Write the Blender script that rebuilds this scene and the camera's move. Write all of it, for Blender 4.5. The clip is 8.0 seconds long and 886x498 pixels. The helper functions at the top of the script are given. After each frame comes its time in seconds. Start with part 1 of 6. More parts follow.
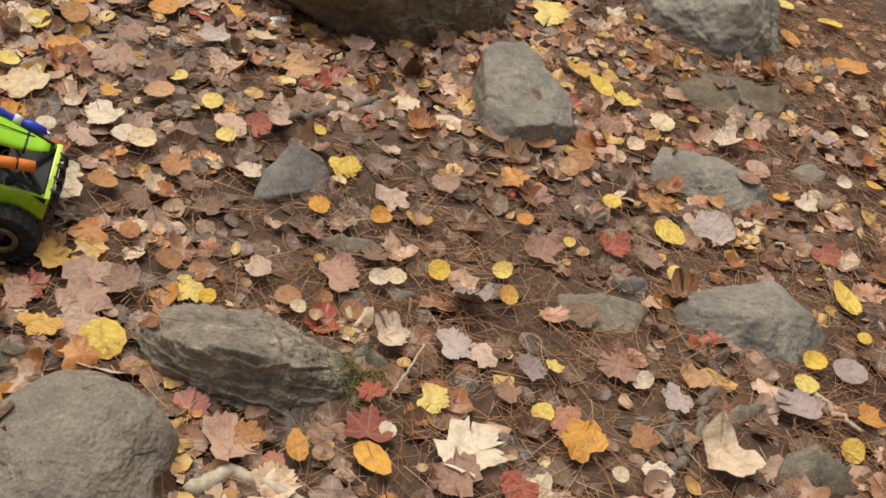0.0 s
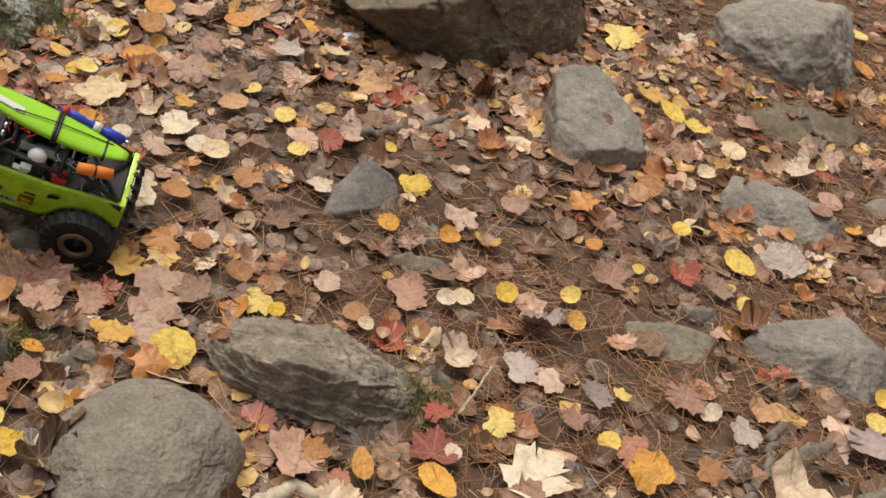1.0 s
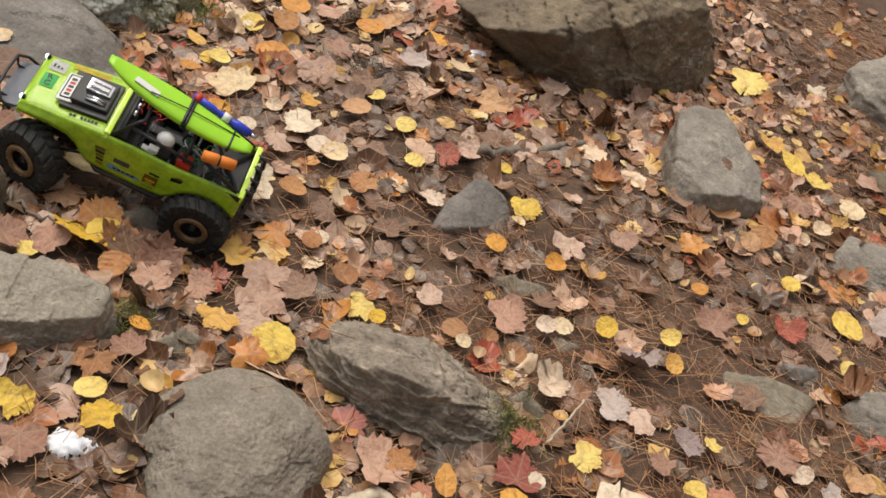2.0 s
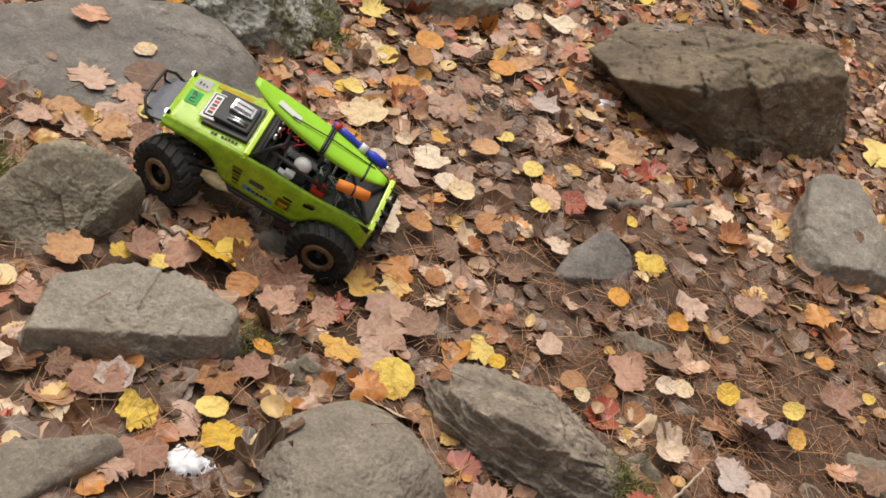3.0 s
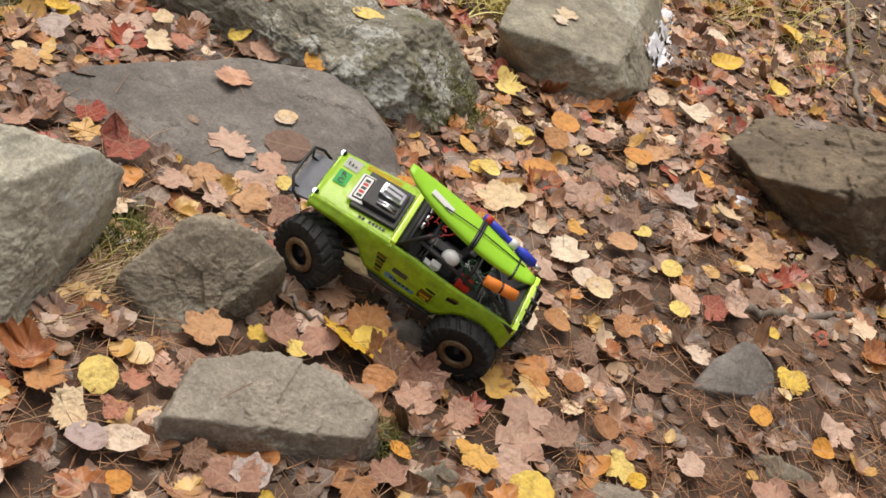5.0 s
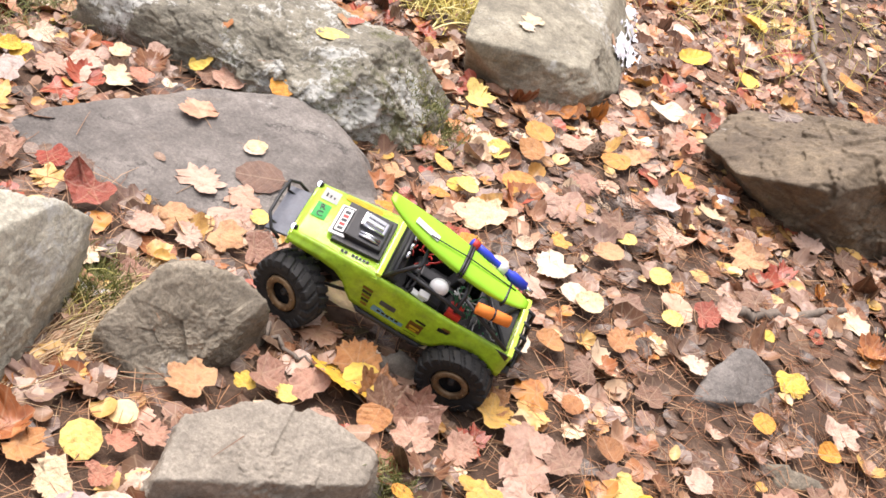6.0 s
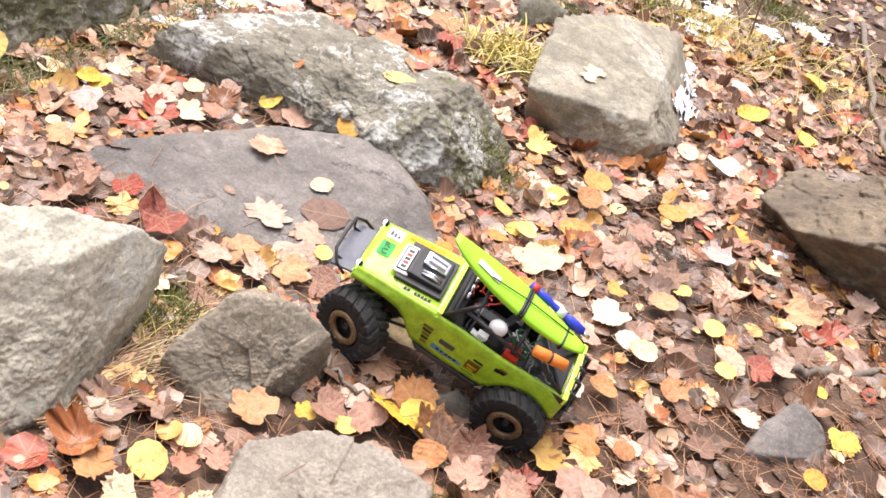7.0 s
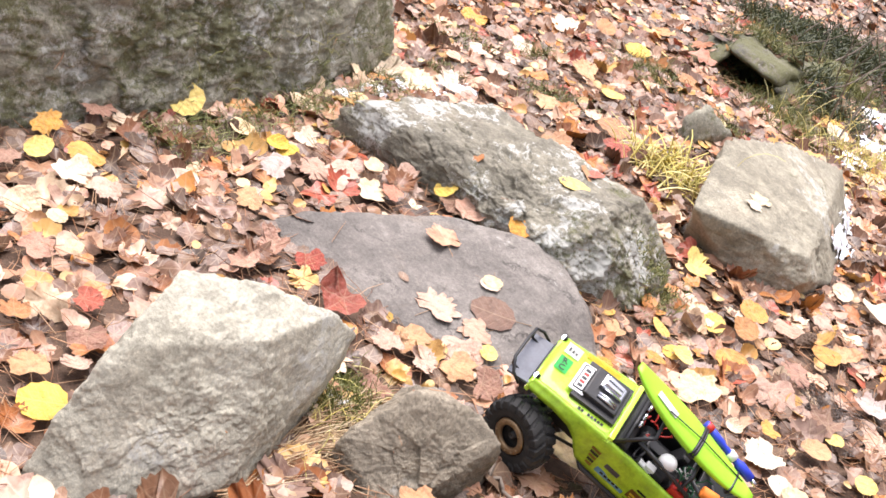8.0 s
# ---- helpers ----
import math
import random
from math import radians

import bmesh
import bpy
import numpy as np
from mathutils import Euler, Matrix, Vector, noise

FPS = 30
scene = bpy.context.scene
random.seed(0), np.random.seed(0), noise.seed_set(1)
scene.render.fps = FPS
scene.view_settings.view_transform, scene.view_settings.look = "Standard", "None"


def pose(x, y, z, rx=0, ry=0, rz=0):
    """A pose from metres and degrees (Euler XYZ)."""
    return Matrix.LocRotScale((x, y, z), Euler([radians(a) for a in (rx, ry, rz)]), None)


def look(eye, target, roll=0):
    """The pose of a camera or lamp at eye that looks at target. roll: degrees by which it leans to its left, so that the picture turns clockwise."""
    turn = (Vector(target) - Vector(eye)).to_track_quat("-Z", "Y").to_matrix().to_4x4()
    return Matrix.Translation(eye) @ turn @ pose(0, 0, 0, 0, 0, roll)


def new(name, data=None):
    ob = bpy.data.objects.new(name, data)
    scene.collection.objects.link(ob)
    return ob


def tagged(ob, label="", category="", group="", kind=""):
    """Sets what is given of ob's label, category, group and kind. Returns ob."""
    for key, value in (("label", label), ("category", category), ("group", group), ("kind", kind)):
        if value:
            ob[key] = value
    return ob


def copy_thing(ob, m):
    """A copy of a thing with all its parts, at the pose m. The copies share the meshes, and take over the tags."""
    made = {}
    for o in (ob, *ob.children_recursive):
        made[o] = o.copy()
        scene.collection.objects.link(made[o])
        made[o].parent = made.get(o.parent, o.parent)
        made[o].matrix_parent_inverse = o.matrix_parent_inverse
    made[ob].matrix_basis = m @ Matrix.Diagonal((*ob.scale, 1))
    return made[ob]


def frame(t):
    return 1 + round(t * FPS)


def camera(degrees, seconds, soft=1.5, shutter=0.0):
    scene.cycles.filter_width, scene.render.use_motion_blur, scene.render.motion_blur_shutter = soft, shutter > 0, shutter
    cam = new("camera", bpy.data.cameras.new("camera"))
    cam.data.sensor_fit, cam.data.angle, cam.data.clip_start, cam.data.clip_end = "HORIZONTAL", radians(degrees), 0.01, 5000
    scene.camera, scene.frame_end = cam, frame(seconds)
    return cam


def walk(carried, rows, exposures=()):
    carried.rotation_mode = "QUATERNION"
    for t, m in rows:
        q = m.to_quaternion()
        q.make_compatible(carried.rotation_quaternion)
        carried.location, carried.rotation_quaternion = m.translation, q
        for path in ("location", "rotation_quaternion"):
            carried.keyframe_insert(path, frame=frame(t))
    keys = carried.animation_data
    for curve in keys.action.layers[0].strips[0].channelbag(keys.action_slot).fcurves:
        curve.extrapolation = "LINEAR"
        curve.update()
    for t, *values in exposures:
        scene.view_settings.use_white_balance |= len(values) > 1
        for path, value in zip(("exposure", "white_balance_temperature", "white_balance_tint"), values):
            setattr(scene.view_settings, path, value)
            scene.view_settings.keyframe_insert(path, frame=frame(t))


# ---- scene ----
cam = camera(41.7, 8.0, soft=1.6)
# The trail climbs to the left: everything is laid out on the slope, then tilted with it.
HILL = Matrix.Rotation(radians(18.0), 4, "Y")
PATH = [
    (0, (0.017, 0.0159, 1.2254), (0.265, 1.7713, 0.0625), 16.7),
    (0.5, (0.0127, 0.0201, 1.2243), (0.2682, 1.784, 0.0763), 17.5),
    (1, (-0.018, 0.0265, 1.2148), (0.1357, 1.7956, 0.0562), 17.2),
    (1.2, (-0.0329, 0.0265, 1.2148), (0.0297, 1.7925, 0.0435), 17.8),
    (2.3, (-0.0519, 0.0254, 1.2116), (-0.0731, 1.7893, 0.036), 21.2),
    (2.5, (-0.0657, 0.0286, 1.202), (-0.1124, 1.7925, 0.0276), 21.1),
    (3, (-0.1145, 0.0339, 1.1787), (-0.2979, 1.7925, 0.0095), 23.0),
    (3.5, (-0.123, 0.0382, 1.1702), (-0.4198, 1.8052, 0.0371), 24.0),
    (4, (-0.1696, 0.071, 1.1565), (-0.4653, 1.8009, -0.0329), 25.5),
    (4.5, (-0.2332, 0.088, 1.1628), (-0.5756, 1.8359, 0.0138), 24.9),
    (4.7, (-0.2512, 0.0901, 1.1533), (-0.5819, 1.8412, 0.0053), 25.4),
    (5.8, (-0.3318, 0.1473, 1.1416), (-0.6222, 1.9313, 0.0329), 22.7),
    (6, (-0.335, 0.1579, 1.1342), (-0.6095, 1.9366, 0.0138), 22.3),
    (6.5, (-0.3254, 0.1442, 1.1342), (-0.6212, 1.9186, 0.0117), 22.7),
    (7, (-0.3498, 0.1134, 1.1395), (-0.7325, 1.8963, 0.0583), 23.0),
    (7.5, (-0.4378, 0.0742, 1.1501), (-0.9572, 1.8571, 0.1272), 26.1),
    (8, (-0.5152, 0.0594, 1.1342), (-1.0854, 1.8158, 0.0933), 28.4),
]
# the clip's camera opens up while the truck stops at the stone
walk(cam, [(t, HILL @ look(eye, target, roll)) for t, eye, target, roll in PATH],
     [(0.0, 0.31, 6850, 8), (2.5, 0.44, 6850, 10.5), (4.7, 0.33, 6850, 11), (5.8, 1.28, 6540, 17), (6.5, 1.38, 6440, 18), (7.0, 1.48, 6390, 18), (8.0, 1.52, 6290, 18)])

# ---- light: an overcast autumn sky under trees ----
world = bpy.data.worlds.new("overcast")
scene.world = world
world.use_nodes = True
wn = world.node_tree
sky = wn.nodes.new("ShaderNodeTexSky")
sky.sky_type = "NISHITA"
sky.sun_disc = False
sky.sun_elevation, sky.sun_rotation = radians(62), radians(0)
sky.dust_density, sky.ozone_density = 5.0, 1.0
grade = wn.nodes.new("ShaderNodeMixRGB")
grade.inputs["Fac"].default_value = 0.6
grade.inputs["Color2"].default_value = (9.5, 9.6, 9.8, 1)
wn.links.new(sky.outputs[0], grade.inputs["Color1"])
# an overcast sky is about three times as bright overhead as low down
where = wn.nodes.new("ShaderNodeTexCoord")
height = wn.nodes.new("ShaderNodeSeparateXYZ")
wn.links.new(where.outputs["Generated"], height.inputs[0])
falloff = wn.nodes.new("ShaderNodeMapRange")
for key, value in (("From Min", 0.0), ("From Max", 1.0), ("To Min", 0.27), ("To Max", 1.1)):
    falloff.inputs[key].default_value = value
wn.links.new(height.outputs["Z"], falloff.inputs["Value"])
dome = wn.nodes.new("ShaderNodeMixRGB")
dome.blend_type = "MULTIPLY"
dome.inputs["Fac"].default_value = 1.0
wn.links.new(grade.outputs[0], dome.inputs["Color1"])
wn.links.new(falloff.outputs[0], dome.inputs["Color2"])
wn.links.new(dome.outputs[0], wn.nodes["Background"].inputs["Color"])
wn.nodes["Background"].inputs["Strength"].default_value = 0.068
lamp = bpy.data.lights.new("sun", "SUN")
lamp.energy, lamp.angle, lamp.color = 1.85, radians(45), (1.0, 0.96, 0.9)
sun = new("sun", lamp)
sun.matrix_world = look((-0.2, 2.3, 4.0), (-0.3, 1.6, 0.0))


# ---- materials ----
def material(name, rough=0.6, metal=0.0):
    mat = bpy.data.materials.new(name)
    mat.use_nodes = True
    nt = mat.node_tree
    bsdf = nt.nodes["Principled BSDF"]
    bsdf.inputs["Roughness"].default_value = rough
    bsdf.inputs["Metallic"].default_value = metal
    return mat, nt, bsdf


def node(nt, kind, **values):
    n = nt.nodes.new(kind)
    for key, value in values.items():
        n.inputs[key].default_value = value
    return n


def noise_tex(nt, scale, detail=5.0, rough=0.6, coords="Object", distort=0.0):
    n = node(nt, "ShaderNodeTexNoise", Scale=scale, Detail=detail, Roughness=rough, Distortion=distort)
    tc = nt.nodes.new("ShaderNodeTexCoord")
    nt.links.new(tc.outputs[coords], n.inputs["Vector"])
    return n


def ramp(nt, source, stops, interpolation="LINEAR"):
    r = nt.nodes.new("ShaderNodeValToRGB")
    r.color_ramp.interpolation = interpolation
    el = r.color_ramp.elements
    while len(el) < len(stops):
        el.new(0.5)
    for e, (place, col) in zip(el, stops):
        e.position = place
        e.color = (*col, 1) if len(col) == 3 else col
    nt.links.new(source, r.inputs["Fac"])
    return r


def mix(nt, fac, a, b, blend="MIX"):
    m = nt.nodes.new("ShaderNodeMixRGB")
    m.blend_type = blend
    for socket, value in ((m.inputs["Fac"], fac), (m.inputs["Color1"], a), (m.inputs["Color2"], b)):
        if isinstance(value, bpy.types.NodeSocket):
            nt.links.new(value, socket)
        elif isinstance(value, tuple):
            socket.default_value = (*value, 1) if len(value) == 3 else value
        else:
            socket.default_value = value
    return m.outputs["Color"]


def bump(nt, bsdf, height, strength=0.4, distance=0.004, before=None):
    b = node(nt, "ShaderNodeBump", Strength=strength, Distance=distance)
    nt.links.new(height, b.inputs["Height"])
    if before:
        nt.links.new(before.outputs["Normal"], b.inputs["Normal"])
    nt.links.new(b.outputs["Normal"], bsdf.inputs["Normal"])
    return b


def grey(v):
    return (v, v, v)


def rock_material(name, dark, light, lichen=0.2, moss=0.0, strata=0.0, warm=(0.20, 0.15, 0.10), lean=(0, 0, 0), mottle=0.6, crack=0.0):
    """Weathered schist: broad tone, crisp mottling, dark pits, stains, pale crusts of lichen and cushions of moss."""
    mat, nt, bsdf = material(name, 0.75)
    broad = noise_tex(nt, 4.5, 8, 0.68, distort=0.3)
    col = ramp(nt, broad.outputs["Fac"], [(0.34, dark), (0.50, tuple((p + q) / 2 for p, q in zip(dark, light))), (0.66, light)]).outputs["Color"]
    stain = noise_tex(nt, 3.1, 7, 0.7, distort=1.0)
    st = ramp(nt, stain.outputs["Fac"], [(0.54, grey(0)), (0.70, grey(0.5))]).outputs["Color"]
    col = mix(nt, st, col, warm)
    patch = noise_tex(nt, 30.0, 9, 0.72, distort=0.3)
    pr = ramp(nt, patch.outputs["Fac"], [(0.36, grey(0.55)), (0.47, grey(0.92)), (0.53, grey(1.06)), (0.64, grey(1.5))]).outputs["Color"]
    col = mix(nt, mottle, col, pr, "MULTIPLY")
    grain = noise_tex(nt, 170.0, 6, 0.8)
    gr = ramp(nt, grain.outputs["Fac"], [(0.34, grey(0.5)), (0.5, grey(1.0)), (0.66, grey(1.6))]).outputs["Color"]
    col = mix(nt, 0.55, col, gr, "MULTIPLY")
    pit = noise_tex(nt, 75.0, 8, 0.8, distort=0.5)
    pt = ramp(nt, pit.outputs["Fac"], [(0.33, grey(0.42)), (0.39, grey(1.0))]).outputs["Color"]
    col = mix(nt, 0.75, col, pt, "MULTIPLY")
    height = mix(nt, 0.5, grain.outputs["Fac"], pit.outputs["Fac"])
    if crack:
        cell = node(nt, "ShaderNodeTexVoronoi", Scale=5.0, Randomness=1.0)
        cell.feature = "DISTANCE_TO_EDGE"
        tc = nt.nodes.new("ShaderNodeTexCoord")
        warp = noise_tex(nt, 9.0, 6, 0.7)
        bent = mix(nt, 0.14, tc.outputs["Object"], warp.outputs["Color"])
        nt.links.new(bent, cell.inputs["Vector"])
        line = ramp(nt, cell.outputs["Distance"], [(0.0, grey(0.3)), (0.010, grey(0.75)), (0.02, grey(1.0))]).outputs["Color"]
        gate = ramp(nt, warp.outputs["Fac"], [(0.47, grey(0)), (0.56, grey(crack))]).outputs["Color"]
        col = mix(nt, gate, col, mix(nt, 1.0, col, line, "MULTIPLY"))
    if strata:
        tc = nt.nodes.new("ShaderNodeTexCoord")
        mp = node(nt, "ShaderNodeMapping", Rotation=tuple(radians(v) for v in lean), Scale=(9, 9, 70))
        nt.links.new(tc.outputs["Object"], mp.inputs["Vector"])
        bed = node(nt, "ShaderNodeTexNoise", Scale=1.0, Detail=8.0, Roughness=0.7, Distortion=0.6)
        nt.links.new(mp.outputs["Vector"], bed.inputs["Vector"])
        lr = ramp(nt, bed.outputs["Fac"], [(0.38, grey(0.42)), (0.47, grey(0.9)), (0.6, grey(1.25))]).outputs["Color"]
        col = mix(nt, strata, col, lr, "MULTIPLY")
        height = mix(nt, 0.45, height, bed.outputs["Fac"])
    if lichen:
        where = noise_tex(nt, 6.5, 5, 0.6, distort=0.4)
        crust = noise_tex(nt, 58.0, 9, 0.78, distort=0.5)
        both = mix(nt, 0.5, crust.outputs["Fac"], where.outputs["Fac"])
        edge = 0.62 - 0.13 * lichen
        sp = ramp(nt, both, [(edge, grey(0)), (edge + 0.035, grey(min(1.0, 0.45 + 0.5 * lichen)))]).outputs["Color"]
        col = mix(nt, sp, col, (0.60, 0.60, 0.55))
    if moss:
        where = noise_tex(nt, 5.0, 8, 0.75, distort=0.8)
        tuft = noise_tex(nt, 70.0, 6, 0.8)
        both = mix(nt, 0.4, where.outputs["Fac"], tuft.outputs["Fac"])
        mo = ramp(nt, both, [(0.66 - 0.20 * moss, grey(0)), (0.71 - 0.20 * moss, grey(0.85))]).outputs["Color"]
        fuzz = noise_tex(nt, 210.0, 3, 0.8)
        green = ramp(nt, fuzz.outputs["Fac"], [(0.3, (0.055, 0.060, 0.020)), (0.7, (0.20, 0.195, 0.075))]).outputs["Color"]
        col = mix(nt, mo, col, green)
    nt.links.new(col, bsdf.inputs["Base Color"])
    rr = ramp(nt, broad.outputs["Fac"], [(0.3, grey(0.62)), (0.7, grey(0.85))])
    nt.links.new(rr.outputs["Color"], bsdf.inputs["Roughness"])
    first = node(nt, "ShaderNodeBump", Strength=0.8, Distance=0.010)
    nt.links.new(patch.outputs["Fac"], first.inputs["Height"])
    bump(nt, bsdf, height, 0.7, 0.005, first)
    return mat


ROCK = {
    "smooth": rock_material("smooth_grey_rock", (0.25, 0.210, 0.164), (0.40, 0.345, 0.275), 0.08, 0.0, mottle=0.35),
    "ledge": rock_material("pale_ledge_rock", (0.30, 0.260, 0.205), (0.46, 0.405, 0.325), 0.16, 0.08, mottle=0.4),
    "layered": rock_material("layered_rock", (0.225, 0.182, 0.138), (0.43, 0.362, 0.285), 0.15, 0.25, 0.5, lean=(12, 12, 0), mottle=0.8),
    "block": rock_material("pale_block_rock", (0.42, 0.390, 0.300), (0.62, 0.585, 0.47), 0.45, 0.22, mottle=0.6),
    "grey": rock_material("grey_trail_rock", (0.24, 0.210, 0.172), (0.40, 0.358, 0.300), 0.12, 0.08, 0.2, lean=(10, 8, 0), mottle=0.5),
    "dark": rock_material("dark_rock", (0.128, 0.094, 0.060), (0.27, 0.210, 0.136), 0.14, 0.15, 0.2, lean=(8, 30, 0)),
    "slab": rock_material("slate_slab_rock", (0.165, 0.146, 0.128), (0.285, 0.256, 0.226), 0.10, 0.0, 0.3, lean=(4, 3, 0), mottle=0.45, crack=0.9),
    "lichen": rock_material("lichen_rock", (0.165, 0.148, 0.108), (0.36, 0.332, 0.255), 0.8, 0.62, 0.3, lean=(12, 20, 0)),
    "mossy": rock_material("mossy_rock", (0.19, 0.178, 0.125), (0.42, 0.395, 0.31), 0.66, 0.78, 0.0, mottle=0.7),
    "brown": rock_material("earthy_rock", (0.205, 0.172, 0.122), (0.42, 0.362, 0.272), 0.3, 0.25, mottle=0.7),
    # mossy rock again, its tones lowered to stand for tree shade on the bank
    "overhang": rock_material("tree_shaded_mossy_rock", (0.090, 0.082, 0.060), (0.24, 0.222, 0.17), 0.3, 1.1, 0.0),
    "step": rock_material("squared_rock", (0.24, 0.215, 0.155), (0.44, 0.402, 0.305), 0.4, 0.4, 0.25, lean=(10, 60, 0)),
}


def soil_material():
    mat, nt, bsdf = material("forest_soil", 0.9)
    broad = noise_tex(nt, 2.2, 6, 0.6)
    col = ramp(nt, broad.outputs["Fac"], [(0.3, (0.075, 0.042, 0.026)), (0.55, (0.13, 0.080, 0.052)), (0.72, (0.19, 0.125, 0.085))]).outputs["Color"]
    fine = noise_tex(nt, 60.0, 6, 0.75)
    fr = ramp(nt, fine.outputs["Fac"], [(0.3, grey(0.5)), (0.7, grey(1.45))]).outputs["Color"]
    col = mix(nt, 0.85, col, fr, "MULTIPLY")
    bits = noise_tex(nt, 150.0, 2, 0.5, distort=2.5)
    br = ramp(nt, bits.outputs["Fac"], [(0.62, grey(0)), (0.67, grey(0.7))]).outputs["Color"]
    col = mix(nt, br, col, (0.23, 0.13, 0.075))
    nt.links.new(col, bsdf.inputs["Base Color"])
    first = node(nt, "ShaderNodeBump", Strength=0.7, Distance=0.01)
    nt.links.new(fine.outputs["Fac"], first.inputs["Height"])
    bump(nt, bsdf, bits.outputs["Fac"], 0.5, 0.003, first)
    return mat


def leaf_material(name, colours, island=False, spotted=0.7, palmate=True):
    """Fallen leaf: one of several tones for each leaf, blotches, paler veins."""
    mat, nt, bsdf = material(name, 0.42)
    if island:
        rnd = nt.nodes.new("ShaderNodeNewGeometry").outputs["Random Per Island"]
    else:
        rnd = nt.nodes.new("ShaderNodeObjectInfo").outputs["Random"]
    n = len(colours)
    base = ramp(nt, rnd, [(i / n, c) for i, c in enumerate(colours)], "CONSTANT" if island else "LINEAR").outputs["Color"]
    # single leaves are drawn about one unit across, litter in metres
    blotch = noise_tex(nt, 38.0 if island else 3.4, 6, 0.68)
    bl = ramp(nt, blotch.outputs["Fac"], [(0.32, (0.42, 0.30, 0.22)), (0.5, grey(0.98)), (0.75, grey(1.2))]).outputs["Color"]
    col = mix(nt, spotted, base, bl, "MULTIPLY")
    fade = noise_tex(nt, 13.0 if island else 1.5, 5, 0.65, distort=0.8)
    fa = ramp(nt, fade.outputs["Fac"], [(0.46, grey(0)), (0.68, grey(0.65 * spotted))]).outputs["Color"]
    col = mix(nt, fa, col, mix(nt, 1.0, col, (0.62, 0.36, 0.22), "MULTIPLY"))
    uv = nt.nodes.new("ShaderNodeUVMap")
    sep = nt.nodes.new("ShaderNodeSeparateXYZ")
    nt.links.new(uv.outputs["UV"], sep.inputs["Vector"])

    def op(kind, a, b=0.0):
        m = nt.nodes.new("ShaderNodeMath")
        m.operation = kind
        for i, v in enumerate((a, b)):
            if isinstance(v, bpy.types.NodeSocket):
                nt.links.new(v, m.inputs[i])
            else:
                m.inputs[i].default_value = v
        return m.outputs[0]

    u, v = sep.outputs["X"], sep.outputs["Y"]
    if palmate:
        angle = op("ARCTAN2", u, v)
        reach = op("SQRT", op("ADD", op("MULTIPLY", u, u), op("MULTIPLY", v, v)))
        gap = op("MULTIPLY", reach, op("PINGPONG", angle, 0.42))
        gap = op("MINIMUM", gap, op("ADD", op("PINGPONG", op("ADD", reach, op("MULTIPLY", angle, 0.25)), 0.09), 0.012))
    else:
        rib = op("PINGPONG", op("ADD", v, op("MULTIPLY", op("ABSOLUTE", u), -0.7)), 0.10)
        gap = op("MINIMUM", op("ABSOLUTE", u), op("ADD", rib, 0.012))
    vein = ramp(nt, gap, [(0.006, grey(0.24)), (0.026, grey(0))]).outputs["Color"]
    col = mix(nt, vein, col, (0.62, 0.47, 0.30))
    nt.links.new(col, bsdf.inputs["Base Color"])
    bsdf.inputs["Specular IOR Level"].default_value = 0.6
    bump(nt, bsdf, mix(nt, 0.5, blotch.outputs["Fac"], gap), 0.5, 0.003 if island else 0.05)
    return mat


TONES = {
    "y": [(0.86, 0.58, 0.07), (0.90, 0.64, 0.12), (0.84, 0.52, 0.05), (0.92, 0.70, 0.20)],
    "o": [(0.84, 0.43, 0.06), (0.78, 0.35, 0.05), (0.82, 0.50, 0.12), (0.70, 0.31, 0.06)],
    "c": [(0.86, 0.69, 0.45), (0.84, 0.63, 0.36), (0.80, 0.63, 0.48), (0.88, 0.74, 0.55)],
    "p": [(0.64, 0.39, 0.275), (0.50, 0.27, 0.185), (0.74, 0.53, 0.41), (0.38, 0.20, 0.135)],
    "r": [(0.40, 0.07, 0.04), (0.52, 0.14, 0.08), (0.30, 0.07, 0.045), (0.56, 0.24, 0.15)],
    "b": [(0.22, 0.115, 0.070), (0.28, 0.155, 0.095), (0.16, 0.085, 0.052), (0.34, 0.20, 0.135)],
    "g": [(0.42, 0.32, 0.30), (0.52, 0.40, 0.37), (0.33, 0.245, 0.235), (0.58, 0.47, 0.42)],
    "n": [(0.50, 0.22, 0.085), (0.62, 0.30, 0.10), (0.36, 0.16, 0.065), (0.66, 0.37, 0.18)],
}
WORDS = {"y": "bright yellow", "o": "golden orange", "c": "pale cream", "p": "pinkish tan", "r": "dark red", "b": "dull brown",
         "g": "greyish violet", "n": "orange-brown"}
LEAF = {}
for tone, cols in TONES.items():
    LEAF["M" + tone] = leaf_material("maple_leaf_" + WORDS[tone].replace(" ", "_"), cols, palmate=True)
    LEAF["A" + tone] = leaf_material("round_leaf_" + WORDS[tone].replace(" ", "_"), cols, palmate=False)
    LEAF["O" + tone] = LEAF["A" + tone]
LITTER = leaf_material("leaf_litter", [
    (0.420, 0.223, 0.126), (0.200, 0.092, 0.046), (0.660, 0.427, 0.286), (0.105, 0.053, 0.029), (0.400, 0.145, 0.046), (0.330, 0.209, 0.155), (0.780, 0.601, 0.403),
    (0.600, 0.252, 0.050), (0.085, 0.046, 0.025), (0.480, 0.301, 0.214), (0.250, 0.097, 0.038), (0.740, 0.504, 0.353), (0.150, 0.082, 0.049),
    (0.420, 0.082, 0.038), (0.300, 0.160, 0.088), (0.700, 0.436, 0.134), (0.140, 0.068, 0.034), (0.270, 0.170, 0.126), (0.190, 0.087, 0.042),
    (0.480, 0.194, 0.055), (0.550, 0.369, 0.269), (0.250, 0.107, 0.046), (0.360, 0.233, 0.168), (0.600, 0.320, 0.193)], True, 0.9, True)
